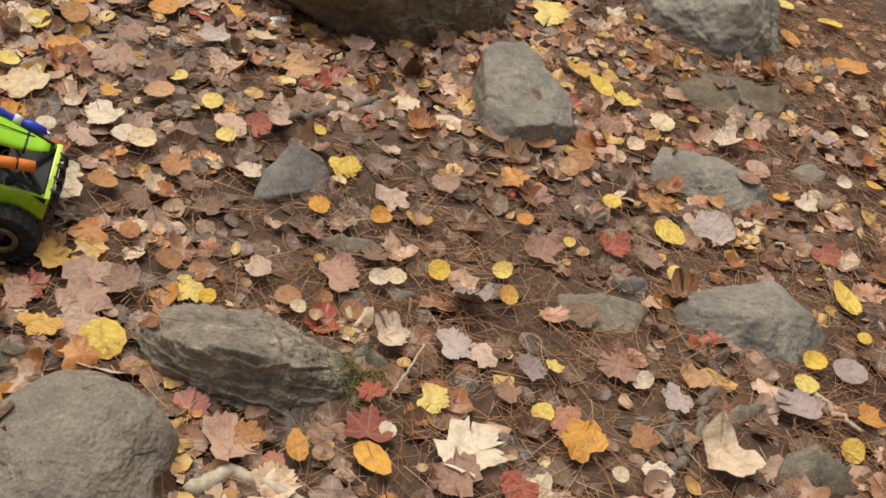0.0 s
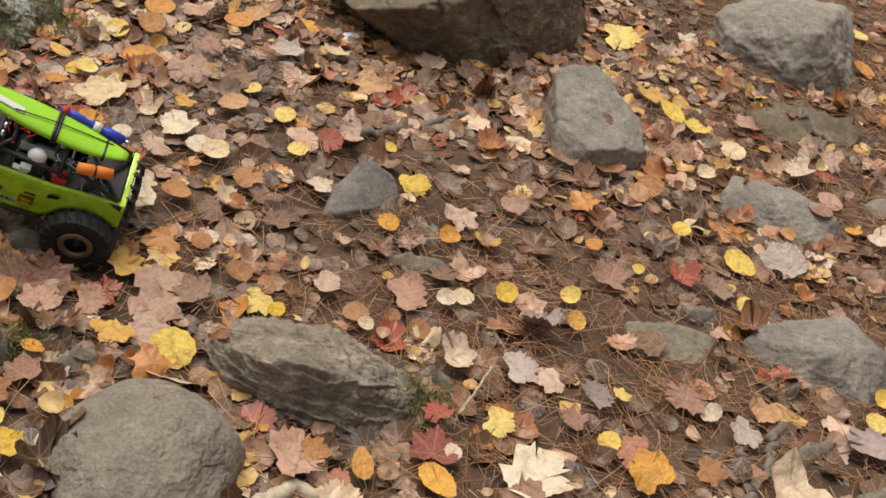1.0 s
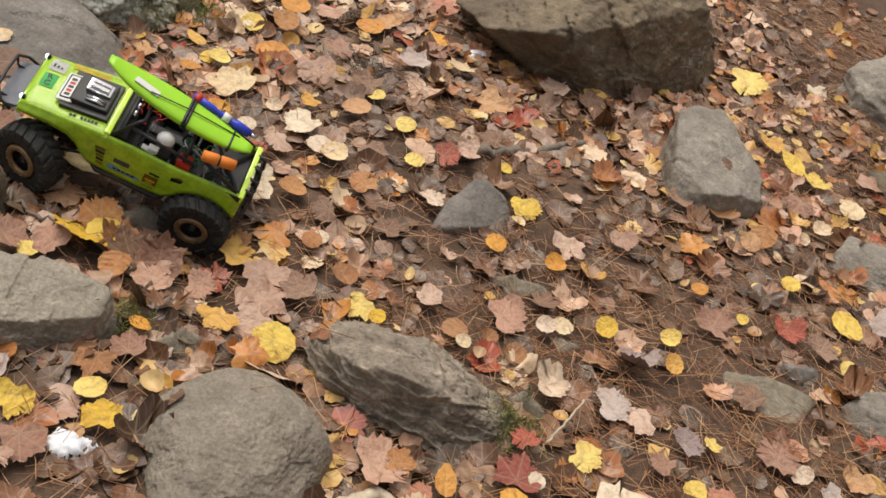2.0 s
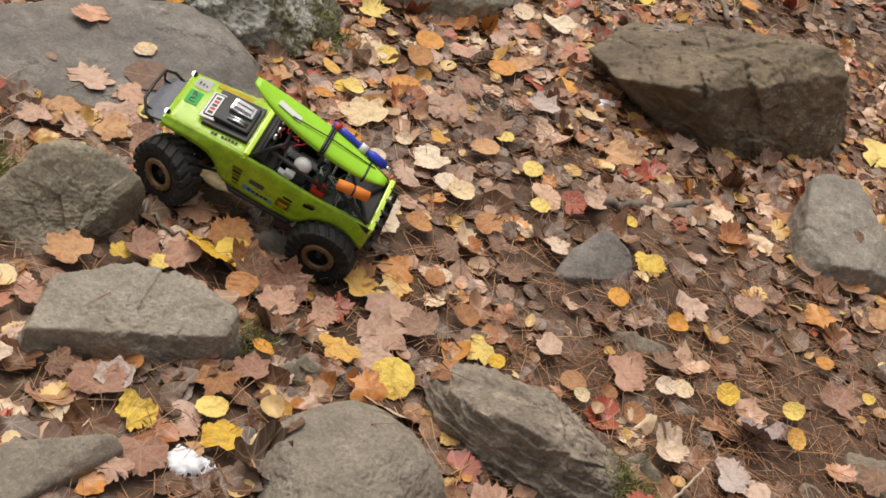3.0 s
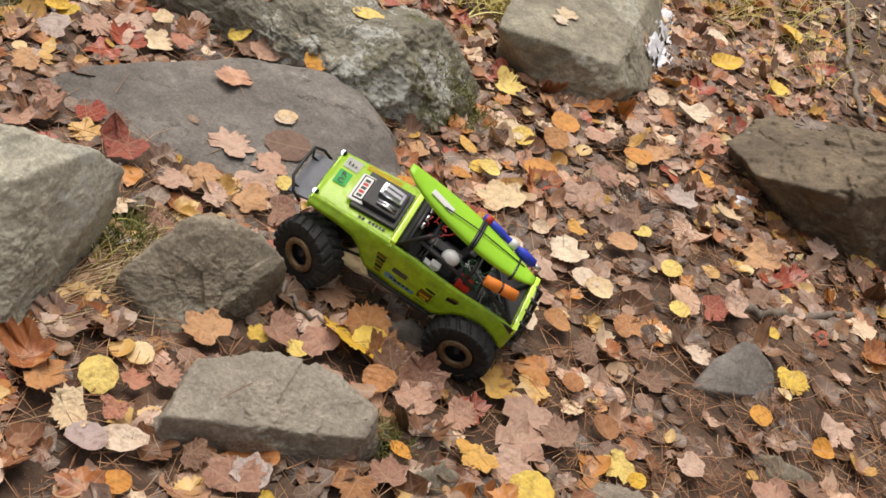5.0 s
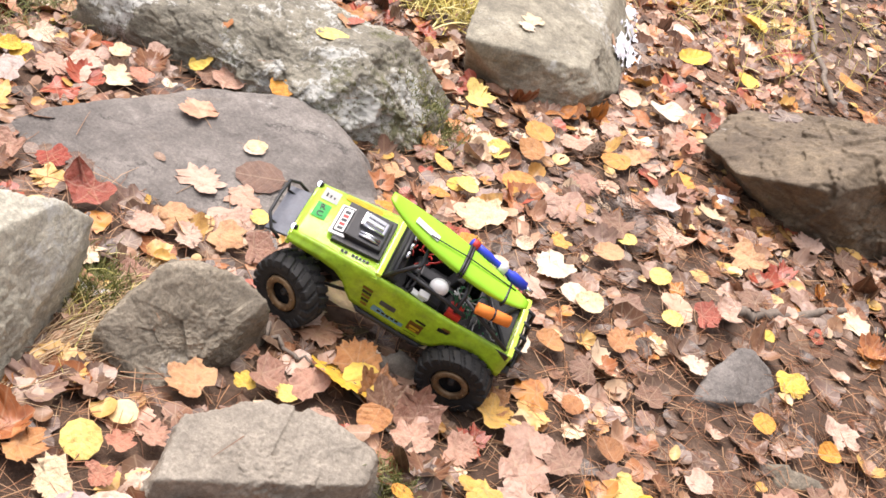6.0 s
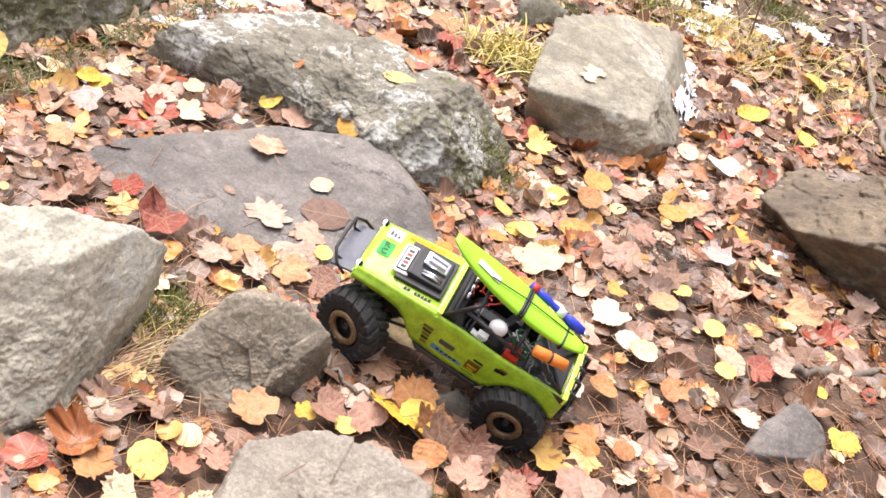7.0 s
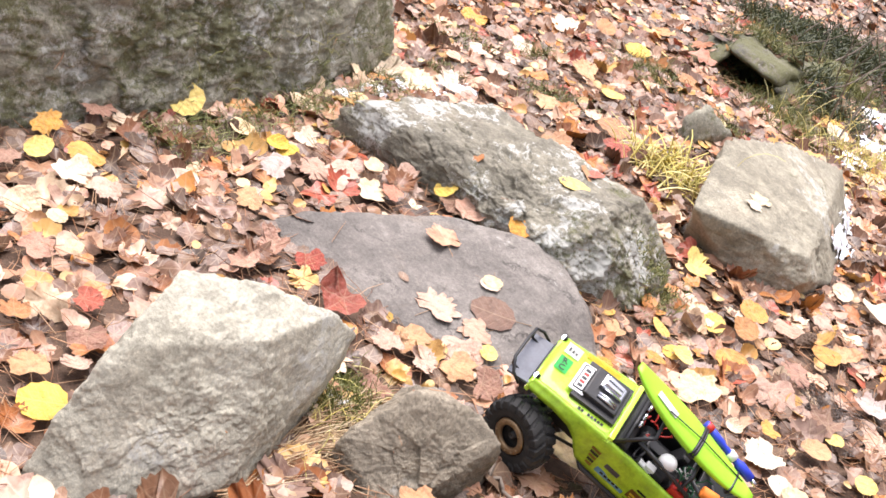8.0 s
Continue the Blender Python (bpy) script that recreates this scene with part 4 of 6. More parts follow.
PLACED = [
    ('Ab', [(-0.95, 1.85, 9.0)]),
    ('Ac', [(-0.33, 1.98, 5.9), (0.16, 1.71, 3.9), (0.03, 1.58, 2.9), (0.82, 2.60, 6.6), (0.73, 2.44, 4.9), (1.41, 2.82, 5.2), (1.27, 2.49, 4.1), (-0.46, 1.74, 8.9), (0.57, 1.32, 2.9), (0.20, 1.32, 3.0), (0.77, 1.45, 3.1), (-0.49, 2.08, 3.6), (-1.00, 1.92, 4.2), (-0.47, 2.96, 6.3), (-0.44, 3.64, 7.6), (-0.27, 1.71, 3.3), (-1.63, 1.92, 6.0), (-1.61, 1.33, 6.4), (-1.55, 1.35, 3.7), (-1.46, 1.30, 3.2), (-0.64, 1.65, 4.2), (-0.51, 1.97, 4.1), (-0.36, 1.99, 5.8), (-0.79, 4.21, 9.2), (-0.53, 1.68, 8.6), (-0.68, 1.64, 8.5), (0.19, 1.73, 4.1), (-1.00, 1.91, 4.2, 1)]),
    ('Ag', [(1.07, 1.72, 6.8), (-0.76, 1.03, 5.6)]),
    ('An', [(0.01, 1.61, 4.9), (0.12, 1.60, 4.3), (0.07, 1.62, 3.3), (-0.36, 1.81, 5.8), (0.58, 2.30, 6.4), (-0.28, 1.69, 4.0), (-0.20, 1.63, 5.0), (-0.59, 2.45, 6.4), (-0.34, 2.18, 6.5), (-0.53, 1.43, 5.5), (-1.62, 3.89, 8.1), (0.55, 2.25, 5.0)]),
    ('Ao', [(-0.57, 2.30, 8.0), (0.44, 2.00, 3.7), (0.40, 1.73, 4.1), (1.36, 2.52, 4.5), (1.34, 3.38, 7.8), (1.08, 2.36, 4.1), (-1.12, 2.24, 6.3), (0.03, 1.90, 4.4), (0.15, 1.91, 4.5), (-0.69, 1.00, 4.0), (-0.42, 2.58, 7.2), (-0.37, 1.41, 2.9), (-0.60, 2.55, 7.4), (-1.07, 2.15, 6.1), (-0.75, 1.96, 4.7), (-0.83, 4.29, 9.4), (-1.06, 2.13, 6.0, 1)]),
    ('Ap', [(1.05, 2.48, 6.5), (0.99, 2.37, 6.3, 1)]),
    ('Ay', [(-0.65, 2.39, 5.6), (-0.65, 2.18, 5.2), (-0.32, 2.27, 4.3), (-0.23, 2.18, 4.8), (-0.18, 2.06, 4.4), (-0.00, 2.15, 2.9), (0.76, 2.08, 7.5), (0.64, 2.15, 4.4), (0.27, 1.77, 4.4), (0.39, 1.81, 4.0), (0.75, 1.92, 4.1), (1.00, 1.73, 4.9), (0.96, 1.65, 4.8), (1.14, 1.85, 3.1), (-0.12, 1.56, 3.1), (-0.25, 1.40, 7.2), (0.45, 1.43, 4.1), (0.53, 1.95, 2.7), (1.40, 3.69, 6.4), (1.00, 1.48, 4.8), (1.54, 3.62, 8.7), (-0.82, 1.13, 5.6), (-0.90, 1.76, 3.7), (-1.25, 2.14, 5.5), (-0.26, 3.99, 10.3), (-0.21, 3.48, 7.3), (-0.44, 1.16, 4.8), (-1.51, 1.92, 5.1), (-1.75, 1.87, 8.0), (-1.54, 1.92, 4.9)]),
    ('Ay', [(-1.20, 1.00, 6.6), (-0.67, 2.18, 4.4), (-1.31, 3.22, 7.4), (-1.46, 3.82, 9.4), (-1.11, 4.31, 7.3), (-1.74, 1.48, 5.4), (-0.58, 1.50, 6.6)]),
    ('Mb', [(0.55, 1.71, 7.5), (-0.45, 1.66, 8.6), (-0.34, 2.29, 8.8), (-0.28, 1.79, 6.3), (0.13, 2.65, 8.4), (-0.65, 1.10, 4.9), (-1.21, 2.14, 7.9), (-0.27, 2.04, 6.6), (-0.17, 1.80, 6.0), (-0.25, 1.54, 7.2), (0.14, 1.78, 7.1), (-0.04, 2.25, 7.1), (-0.60, 2.82, 7.3), (-1.18, 2.24, 6.4), (0.38, 2.30, 6.3), (0.69, 1.94, 6.9)]),
    ('Mc', [(1.00, 2.61, 9.1), (1.13, 2.35, 6.4), (-0.12, 1.94, 5.5), (-0.24, 1.33, 9.5), (0.18, 1.55, 7.4), (0.31, 1.32, 13.6), (0.77, 1.41, 11.1), (0.63, 1.35, 5.7), (-0.58, 2.09, 10.1), (-0.41, 2.05, 8.6), (-0.18, 2.53, 7.3), (0.76, 3.25, 7.5), (-0.38, 3.00, 9.7), (-0.80, 1.06, 6.5), (-1.33, 1.95, 7.6), (-1.66, 1.48, 7.8), (-1.55, 2.02, 6.6), (-1.40, 2.07, 5.3), (-0.67, 1.97, 5.8), (-0.55, 1.69, 7.1), (-0.68, 2.38, 6.8), (-1.27, 2.99, 5.3), (-1.66, 3.33, 9.6), (-1.71, 2.59, 8.9), (-1.63, 2.60, 11.7), (-1.57, 2.72, 9.0), (-1.72, 2.44, 7.1), (-1.69, 3.70, 9.7), (-1.69, 3.09, 6.7), (-0.41, 1.79, 8.2)]),
    ('Mc', [(-0.61, 1.55, 5.7), (-0.59, 1.86, 5.0), (-0.75, 2.84, 6.3, 1), (-0.75, 2.80, 5.6, 1)]),
    ('Mg', [(0.70, 1.54, 6.4), (0.92, 1.56, 8.9), (0.86, 2.11, 10.0), (0.34, 1.69, 8.5), (0.29, 1.56, 7.5), (0.43, 1.53, 6.0), (-0.28, 2.47, 8.0), (1.28, 2.74, 7.9), (-1.47, 1.84, 7.6), (-0.57, 1.12, 5.7)]),
    ('Mn', [(-0.24, 1.91, 7.1), (0.74, 1.61, 6.0), (0.61, 1.42, 5.9), (-0.01, 1.25, 5.4), (0.48, 2.31, 8.2), (-0.07, 2.43, 9.2), (-0.52, 1.84, 6.6), (0.31, 2.50, 5.4), (-0.78, 2.11, 5.6), (-0.76, 1.31, 8.0), (-0.87, 1.07, 6.6), (-0.46, 1.22, 6.6), (-1.01, 1.64, 7.6), (-0.38, 1.62, 6.0), (-0.38, 2.62, 7.6), (-0.18, 1.47, 6.1), (-0.68, 2.61, 6.8), (-1.42, 1.70, 6.7), (-1.12, 2.66, 6.7), (-0.92, 1.66, 7.2), (-0.62, 1.86, 7.6), (-1.39, 2.91, 8.4), (-1.49, 4.19, 10.7), (-1.43, 3.31, 10.4), (-1.25, 2.69, 8.6), (-1.20, 2.96, 9.3), (-1.26, 3.75, 11.5), (-1.26, 1.03, 5.6), (-1.36, 1.09, 5.1), (-0.60, 1.52, 7.7)]),
    ('Mn', [(-1.05, 2.35, 5.9, 1)]),
    ('Mo', [(-0.43, 2.15, 4.8), (0.61, 2.80, 7.8), (1.51, 3.25, 11.3), (0.52, 1.37, 8.7), (-0.34, 1.41, 6.8), (-0.39, 1.58, 7.4), (-0.28, 2.63, 7.3), (1.05, 1.58, 6.5), (0.08, 3.85, 10.0), (-1.68, 1.55, 8.0), (-1.81, 1.55, 7.2), (-0.58, 1.97, 6.9), (-1.87, 3.38, 9.2), (-1.02, 0.85, 2.9, 1)]),
    ('Mp', [(0.32, 1.24, 8.9), (0.59, 1.57, 8.5), (0.47, 1.89, 8.6), (0.36, 1.55, 6.2), (0.40, 1.46, 5.4), (-0.04, 1.23, 9.6), (-0.32, 1.49, 10.9), (-0.41, 1.47, 6.1), (-0.47, 2.30, 10.2), (-0.44, 2.42, 9.3), (0.68, 2.52, 8.1), (0.05, 2.62, 8.4), (-0.43, 1.95, 6.8), (1.10, 2.68, 7.6), (0.16, 1.99, 8.1), (-0.31, 1.55, 9.5), (-0.70, 1.39, 7.3), (-0.76, 1.19, 5.0), (-0.58, 1.10, 8.0), (-0.43, 1.26, 5.9), (-0.96, 1.47, 5.6), (-1.03, 1.76, 8.9), (-0.94, 1.73, 8.7), (-1.30, 1.61, 6.8), (-1.42, 1.95, 10.7), (-0.52, 2.58, 6.7), (-0.48, 2.72, 7.0), (-0.26, 2.56, 7.4), (-0.08, 2.15, 6.9), (-0.29, 1.43, 7.7)]),
    ('Mp', [(-0.47, 1.42, 6.9), (0.08, 1.73, 6.9), (-0.06, 1.67, 5.7), (-1.28, 1.51, 6.1), (-1.35, 2.11, 7.5), (-1.23, 1.08, 4.4), (-1.80, 1.67, 7.4), (-1.18, 2.12, 7.8), (-0.73, 1.72, 8.2), (-0.72, 1.56, 6.7), (-1.01, 1.58, 6.1), (-1.74, 3.38, 9.1), (-1.57, 2.97, 8.0), (-0.95, 4.37, 10.9), (-1.73, 1.41, 5.3), (-1.49, 1.24, 6.5), (-1.27, 1.14, 5.9), (-1.58, 1.49, 6.2), (-1.43, 1.92, 8.0), (-0.96, 1.60, 5.7), (-0.94, 1.79, 7.2), (-0.86, 1.66, 6.7), (-0.81, 1.78, 7.0), (-0.77, 1.69, 9.1), (-0.48, 1.04, 7.4), (-0.49, 1.00, 4.9), (0.08, 1.69, 8.4), (0.27, 2.08, 6.3), (-0.63, 1.42, 6.5), (-0.77, 1.75, 7.5)]),
    ('Mp', [(-0.64, 1.83, 5.8), (-0.99, 0.88, 3.6, 1)]),
    ('Mr', [(0.62, 1.97, 7.4), (0.17, 1.31, 8.2), (0.17, 1.39, 4.9), (0.50, 1.42, 7.0), (0.04, 1.21, 3.6), (0.41, 1.26, 7.2), (-0.13, 2.11, 6.8), (1.13, 2.15, 7.3), (-0.78, 1.15, 4.3), (-0.77, 1.10, 4.2), (-1.13, 1.60, 8.6), (-1.24, 1.64, 5.7), (-0.28, 2.86, 8.7), (-1.34, 1.20, 5.6), (-0.47, 1.86, 8.6), (-1.33, 4.10, 12.5), (-1.12, 2.87, 8.4), (-1.29, 2.00, 5.8), (-1.04, 2.38, 6.2, 1)]),
    ('My', [(0.54, 3.13, 13.1), (0.73, 2.66, 7.6), (-0.15, 1.58, 6.0), (0.47, 1.55, 3.9), (0.26, 1.41, 6.2), (-0.78, 2.58, 8.7), (0.06, 2.06, 7.1), (-0.71, 1.36, 3.6), (-0.65, 1.38, 3.6), (-0.52, 1.10, 6.3), (-0.40, 1.11, 5.9)]),
    ('Oc', [(0.64, 1.57, 5.0), (-0.73, 1.06, 6.1)]),
    ('Oo', [(0.07, 1.25, 5.2), (0.18, 1.26, 7.6), (-0.72, 2.23, 5.5), (-0.69, 2.11, 4.4), (-0.44, 1.32, 3.6)]),
    ('Oy', [(0.67, 2.71, 7.6), (0.72, 1.96, 4.0), (1.14, 1.98, 8.2), (-0.38, 3.45, 10.7), (-0.82, 1.91, 3.2), (-1.12, 2.57, 6.8), (-1.05, 2.28, 6.5, 1)]),
]
KINDS = {"M": ("maple_leaf", "maple leaf"), "A": ("aspen_leaf", "round toothed leaf"), "O": ("oval_leaf", "narrow oval leaf")}


def leaf_parts(name, shape, mat):
    """Meshes of a leaf's blade and of its stalk."""
    p, f, uv = shape
    return mesh_of(name, p[:-6], f[:-6], [mat], uv[:-6]), mesh_of("stalk", p[-6:], f[-6:] - (len(p) - 6), [STALK], uv[-6:])


rng = random.Random(4)
leaf_mesh = {}
SHOWN = []
for code, rows in PLACED:
    name, words = KINDS[code[0]]
    for x, y, cm, *on in rows:
        if not on and top(x, y)[0] > terrain(x, y) + 0.055:
            continue
        shape = rng.randrange(len(SHAPES[code[0]]))
        key = (code, shape)
        if key not in leaf_mesh:
            leaf_mesh[key] = leaf_parts(name, SHAPES[code[0]][shape], LEAF[code])
        ob = new(name, leaf_mesh[key][0])
        new("stalk", leaf_mesh[key][1]).parent = ob
        size = cm / 100 * (0.81 if code[0] == "M" else 0.98)
        stony = top(x, y)[2]
        ob.matrix_world = HILL @ lay(x, y, size, rng.uniform(0, 360), rng.gauss(0, 2 if stony else 6), rng.gauss(0, 2 if stony else 6), 0.002 if stony else 0.017 + rng.uniform(0, 0.006), rng.gauss(11, 6)) @ Matrix.Diagonal((1, 1, 0.25 if stony else rng.uniform(0.4, 1.0), 1))
        SHOWN.append((x, y, size))
        tagged(ob, "fallen %s %s lying on the litter" % (WORDS[code[1]], words), "leaf", "fallen leaves")

# leaves pushed up against the truck's near wheels
for code, x, y, z, size, rx, ry, rz in (("Mp", -0.485, 1.500, 0.020, 0.070, 60, 6, 20), ("Mn", -0.545, 1.490, 0.012, 0.075, 38, -8, 80), ("My", -0.600, 1.480, 0.014, 0.095, 30, 10, 150), ("Mb", -0.52, 1.478, 0.012, 0.08, 35, 10, 60)):
    name, words = KINDS[code[0]]
    blade, stalk = leaf_parts(name, SHAPES["M"][3 + int(size * 100) % 5], LEAF[code])
    ob = new(name, blade)
    new("stalk", stalk).parent = ob
    ob.matrix_world = HILL @ Matrix.Translation((x, y, top(x, y)[0] + z)) @ pose(0, 0, 0, rx, ry, rz) @ Matrix.Scale(size, 4)
    tagged(ob, "crumpled %s %s pushed up against a wheel" % (WORDS[code[1]], words), "leaf", "fallen leaves")


def bare_stone(x, y):
    """How seldom leaves stay on the stones: they drift over the slab's lower edge and over the bank."""
    if y > 3.9:
        return 0.45
    if -1.6 < x < -0.62 and y > 1.55 and (y < 1.70 + 0.38 * (x + 1.05) or (x > -0.82 and y < 1.9)):
        return 0.45
    return 0.99


def litter(name, label, kinds, count, box, size, mats, seed, lift, tilt, keep=None):
    """Many leaves of a kind, scattered, in one mesh."""
    rng = random.Random(seed)
    P, F, U, k = [], [], [], 0
    x0, y0, x1, y1 = box
    for _ in range(count):
        x, y = rng.uniform(x0, x1), rng.uniform(y0, y1)
        if rng.random() > keep(x, y) or any((x - a) ** 2 + (y - b) ** 2 < (0.42 * c + 0.012) ** 2 for a, b, c in SHOWN):
            continue
        z, normal, on_stone = top(x, y)
        if on_stone and (normal.z < 0.75 or rng.random() < bare_stone(x, y)):
            continue
        p, f, uv = rng.choice(SHAPES[rng.choice(kinds)])
        s = rng.uniform(*size)
        m = np.array(lay(x, y, s, rng.uniform(0, 360), rng.gauss(0, tilt), rng.gauss(0, tilt), rng.uniform(*lift), rng.gauss(9, 5)))
        P.append((p * (1, 1, rng.uniform(0.15, 0.45) if on_stone else rng.uniform(0.5, 1.9))) @ m[:3, :3].T + m[:3, 3])
        F.append(f + k)
        U.append(uv)
        k += len(p)
    ob = new(name, mesh_of(name, np.concatenate(P), np.concatenate(F), mats, np.concatenate(U)))
    ob.matrix_world = HILL
    tagged(ob, label, "leaves", kind="stuff")


TRAIL = [(-2.0, 0.9), (1.05, 0.9), (1.3, 2.2), (1.75, 3.6), (1.0, 4.7), (0.2, 5.6), (-0.9, 7.0), (-1.6, 7.0), (-2.2, 3.2), (-2.3, 1.8)]


def beyond(x, y):
    """How far a place lies outside the stretch of trail and bank."""
    far = 0.0
    for (ax, ay), (bx, by) in zip(TRAIL, TRAIL[1:] + TRAIL[:1]):
        far = max(far, ((x - ax) * (by - ay) - (y - ay) * (bx - ax)) / math.hypot(bx - ax, by - ay))
    return far


def spread(x, y):
    """Leaves thin out away from the trail, and none lie in the hole in the bank."""
    if ((x + 1.17) / 0.09) ** 2 + ((y - 4.12) / 0.14) ** 2 < 1:
        return 0.0
    return max(0.03, 1.0 - 2.2 * beyond(x, y)) * (1.0 - 0.35 * float(smooth((y - 4.6) / 1.2)))


def thick(x, y):
    """Litter is thinner where the trail is worn and on the shaded bank."""
    worn = math.exp(-((x - 0.35) ** 2 / 0.5 + (y - 1.75) ** 2 / 0.12)) + math.exp(-((x + 0.05) ** 2 / 0.06 + (y - 2.0) ** 2 / 0.06)) + 0.6 * math.exp(-((x + 1.45) ** 2 / 0.03 + (y - 1.55) ** 2 / 0.04))
    bare = 0.45 * smooth((y - 3.1) / 0.6) * smooth((x + 0.4) / 0.4) + 0.5 * smooth((x - 0.5) / 0.5) + 0.6 * smooth((y - 3.8) / 0.5) * smooth((x + 1.35) / 0.3)
    return max(0.10, 0.92 - 0.85 * worn - bare + 0.55 * noise.noise((x * 3, y * 3, 5.0))) * spread(x, y)


def under(x, y):
    return spread(x, y) * (1.0 - 0.35 * smooth((x - 0.5) / 0.5)) * (1.0 - 0.6 * smooth((y - 3.3) / 0.7) * smooth((x + 1.3) / 0.5)) * (1.0 - 0.6 * math.exp(-((x - 0.35) ** 2 / 0.5 + (y - 1.75) ** 2 / 0.12)))


AREA = (-5.5, -1.5, 5.0, 8.5)
litter("leaf_fragments", "dark brown rotting leaf fragments under the litter", ["F", "F", "O"], 60000, AREA, (0.025, 0.070), [ROTTEN], 21, (-0.003, 0.003), 6, under)
litter("leaf_litter", "pinkish tan and brown maple leaves covering the trail", ["M", "F", "F", "M", "M"], 88000, AREA, (0.022, 0.068), [LITTER], 1, (0.0, 0.008), 9, thick)
litter("small_leaf_litter", "small golden and brown leaves among the litter", ["A", "A", "O"], 17000, AREA, (0.016, 0.042), [SMALL_LITTER], 3, (0.004, 0.014), 9, thick)


def outside(x, y):
    return 1.0 - spread(x, y) if beyond(x, y) > 0.05 else 0.0


litter("forest_litter", "brown and yellow fallen leaves over the wooded slope", ["Q"], 9000, (-6.5, -3.0, 6.0, 9.0), (0.05, 0.10), [LITTER], 77, (0.0, 0.008), 8, outside)


# ---- needles, grass, moss ----
def blades(name, label, category, mats, count, place, length, width, seed, rise, droop, segments=2, flat=False, thin=1.0):
    """Thin bent three-sided blades in one mesh, flattened by thin; place(rng) gives x, y and the way they point."""
    rng = random.Random(seed)
    P, F = [], []
    ring = [(0, 1.0), (2.1, 1.0), (4.2, 1.0)]
    for _ in range(count):
        x, y, way = place(rng)
        z, normal, on_stone = top(x, y)
        if on_stone and flat:
            continue
        size, w = rng.uniform(*length), rng.uniform(*width)
        up, bow, side = radians(rng.uniform(*rise)), rng.uniform(*droop), rng.uniform(-0.5, 0.5)
        p, k = Vector((x, y, z + rng.uniform(0.0, 0.016))), len(P)
        for s in range(segments + 1):
            d = Vector((math.cos(way) * math.cos(up), math.sin(way) * math.cos(up), math.sin(up)))
            a = d.cross(Vector((0, 0, 1))).normalized()
            b = a.cross(d)
            r = w * (1 - 0.6 * s / segments)
            for ang, f in ring:
                P.append(p + a * (r * math.cos(ang)) + b * (thin * r * math.sin(ang)))
            p = p + d * (size / segments)
            up -= bow
            way += side / segments
        for s in range(segments):
            for i in range(3):
                j = (i + 1) % 3
                F.append((k + 3 * s + i, k + 3 * s + j, k + 3 * s + 3 + j, k + 3 * s + 3 + i))
    ob = new(name, mesh_of(name, [tuple(v) for v in P], F, mats, [(0.3, 0.05)] * len(P)))
    ob.matrix_world = HILL
    tagged(ob, label, category, kind="stuff")


def strewn(rng):
    while True:
        x, y = rng.uniform(-2.2, 1.8), rng.uniform(0.5, 4.2)
        bare = max(math.exp(-((x - 0.5) ** 2 / 0.7 + (y - 1.6) ** 2 / 0.35)), 0.8 * float(smooth((x - 0.4) / 0.5)))
        if rng.random() < 0.25 + 0.75 * bare + 0.3 * noise.noise((x * 4, y * 4, 1.0)):
            if not top(x, y)[2] or rng.random() < 0.01:
                return x, y, rng.uniform(0, 6.28)


def near(cx, cy, spread, way=None, fan=0.6):
    def place(rng):
        return rng.gauss(cx, spread), rng.gauss(cy, spread), rng.uniform(0, 6.28) if way is None else rng.gauss(way, fan)
    return place


blades("pine_needles", "rust-brown dry pine needles strewn over soil and leaves", "needles", [NEEDLE], 27000, strewn, (0.035, 0.095), (0.0006, 0.0011), 5, (-3, 9), (-0.05, 0.12))
blades("pine_needles", "dry needles piled beside the large boulder", "needles", [STRAWBROWN], 900, lambda r: ((lambda u: (-0.975 + 0.03 * u + r.gauss(0, 0.022), 1.08 + 0.36 * u))(r.random())) + (r.gauss(1.25, 0.3),), (0.05, 0.12), (0.0006, 0.0012), 6, (-4, 14), (0.0, 0.25), 3, True)
blades("pine_needles", "dry needles caught between slab and ridge", "needles", [NEEDLE], 200, lambda r: ((lambda u: (-0.96 + 0.16 * u + r.gauss(0, 0.022), 2.17 - 0.10 * u + r.gauss(0, 0.022)))(r.random())) + (r.gauss(-0.7, 0.5),), (0.04, 0.08), (0.0006, 0.0011), 36, (-4, 8), (0.0, 0.3), 2, True)
blades("fine_twigs", "clump of dark fine twigs on the soil", "twigs", [DARKTWIG], 220, near(-0.35, 2.37, 0.05), (0.03, 0.08), (0.0006, 0.0013), 37, (-4, 25), (0.0, 0.3))
blades("moss", "short green moss and grass between the boulders", "moss", [MOSS], 900, near(-0.985, 1.40, 0.035), (0.012, 0.030), (0.0008, 0.0016), 7, (30, 85), (0.1, 0.6), 2, True)
blades("moss", "green moss growing at the foot of the boulder", "moss", [MOSS], 900, near(-0.78, 2.36, 0.05), (0.006, 0.018), (0.0008, 0.0016), 8, (20, 85), (0.1, 0.6))
blades("moss", "green moss on the end of the layered boulder", "moss", [MOSS], 400, near(0.15, 1.43, 0.025), (0.006, 0.018), (0.0008, 0.0015), 9, (20, 85), (0.1, 0.6))
blades("moss", "green moss on the edge of the stone slab", "moss", [MOSS], 300, near(-0.46, 1.34, 0.02), (0.006, 0.02), (0.0008, 0.0015), 10, (20, 85), (0.1, 0.6))
blades("moss", "moss and withered grass under the huge boulder", "moss", [MOSS], 1500, lambda r: ((lambda u: (-1.66 + r.gauss(0, 0.05), 1.7 + 0.9 * u))(r.random())) + (r.uniform(0, 6.28),), (0.015, 0.05), (0.0008, 0.0016), 11, (5, 70), (0.2, 0.7))
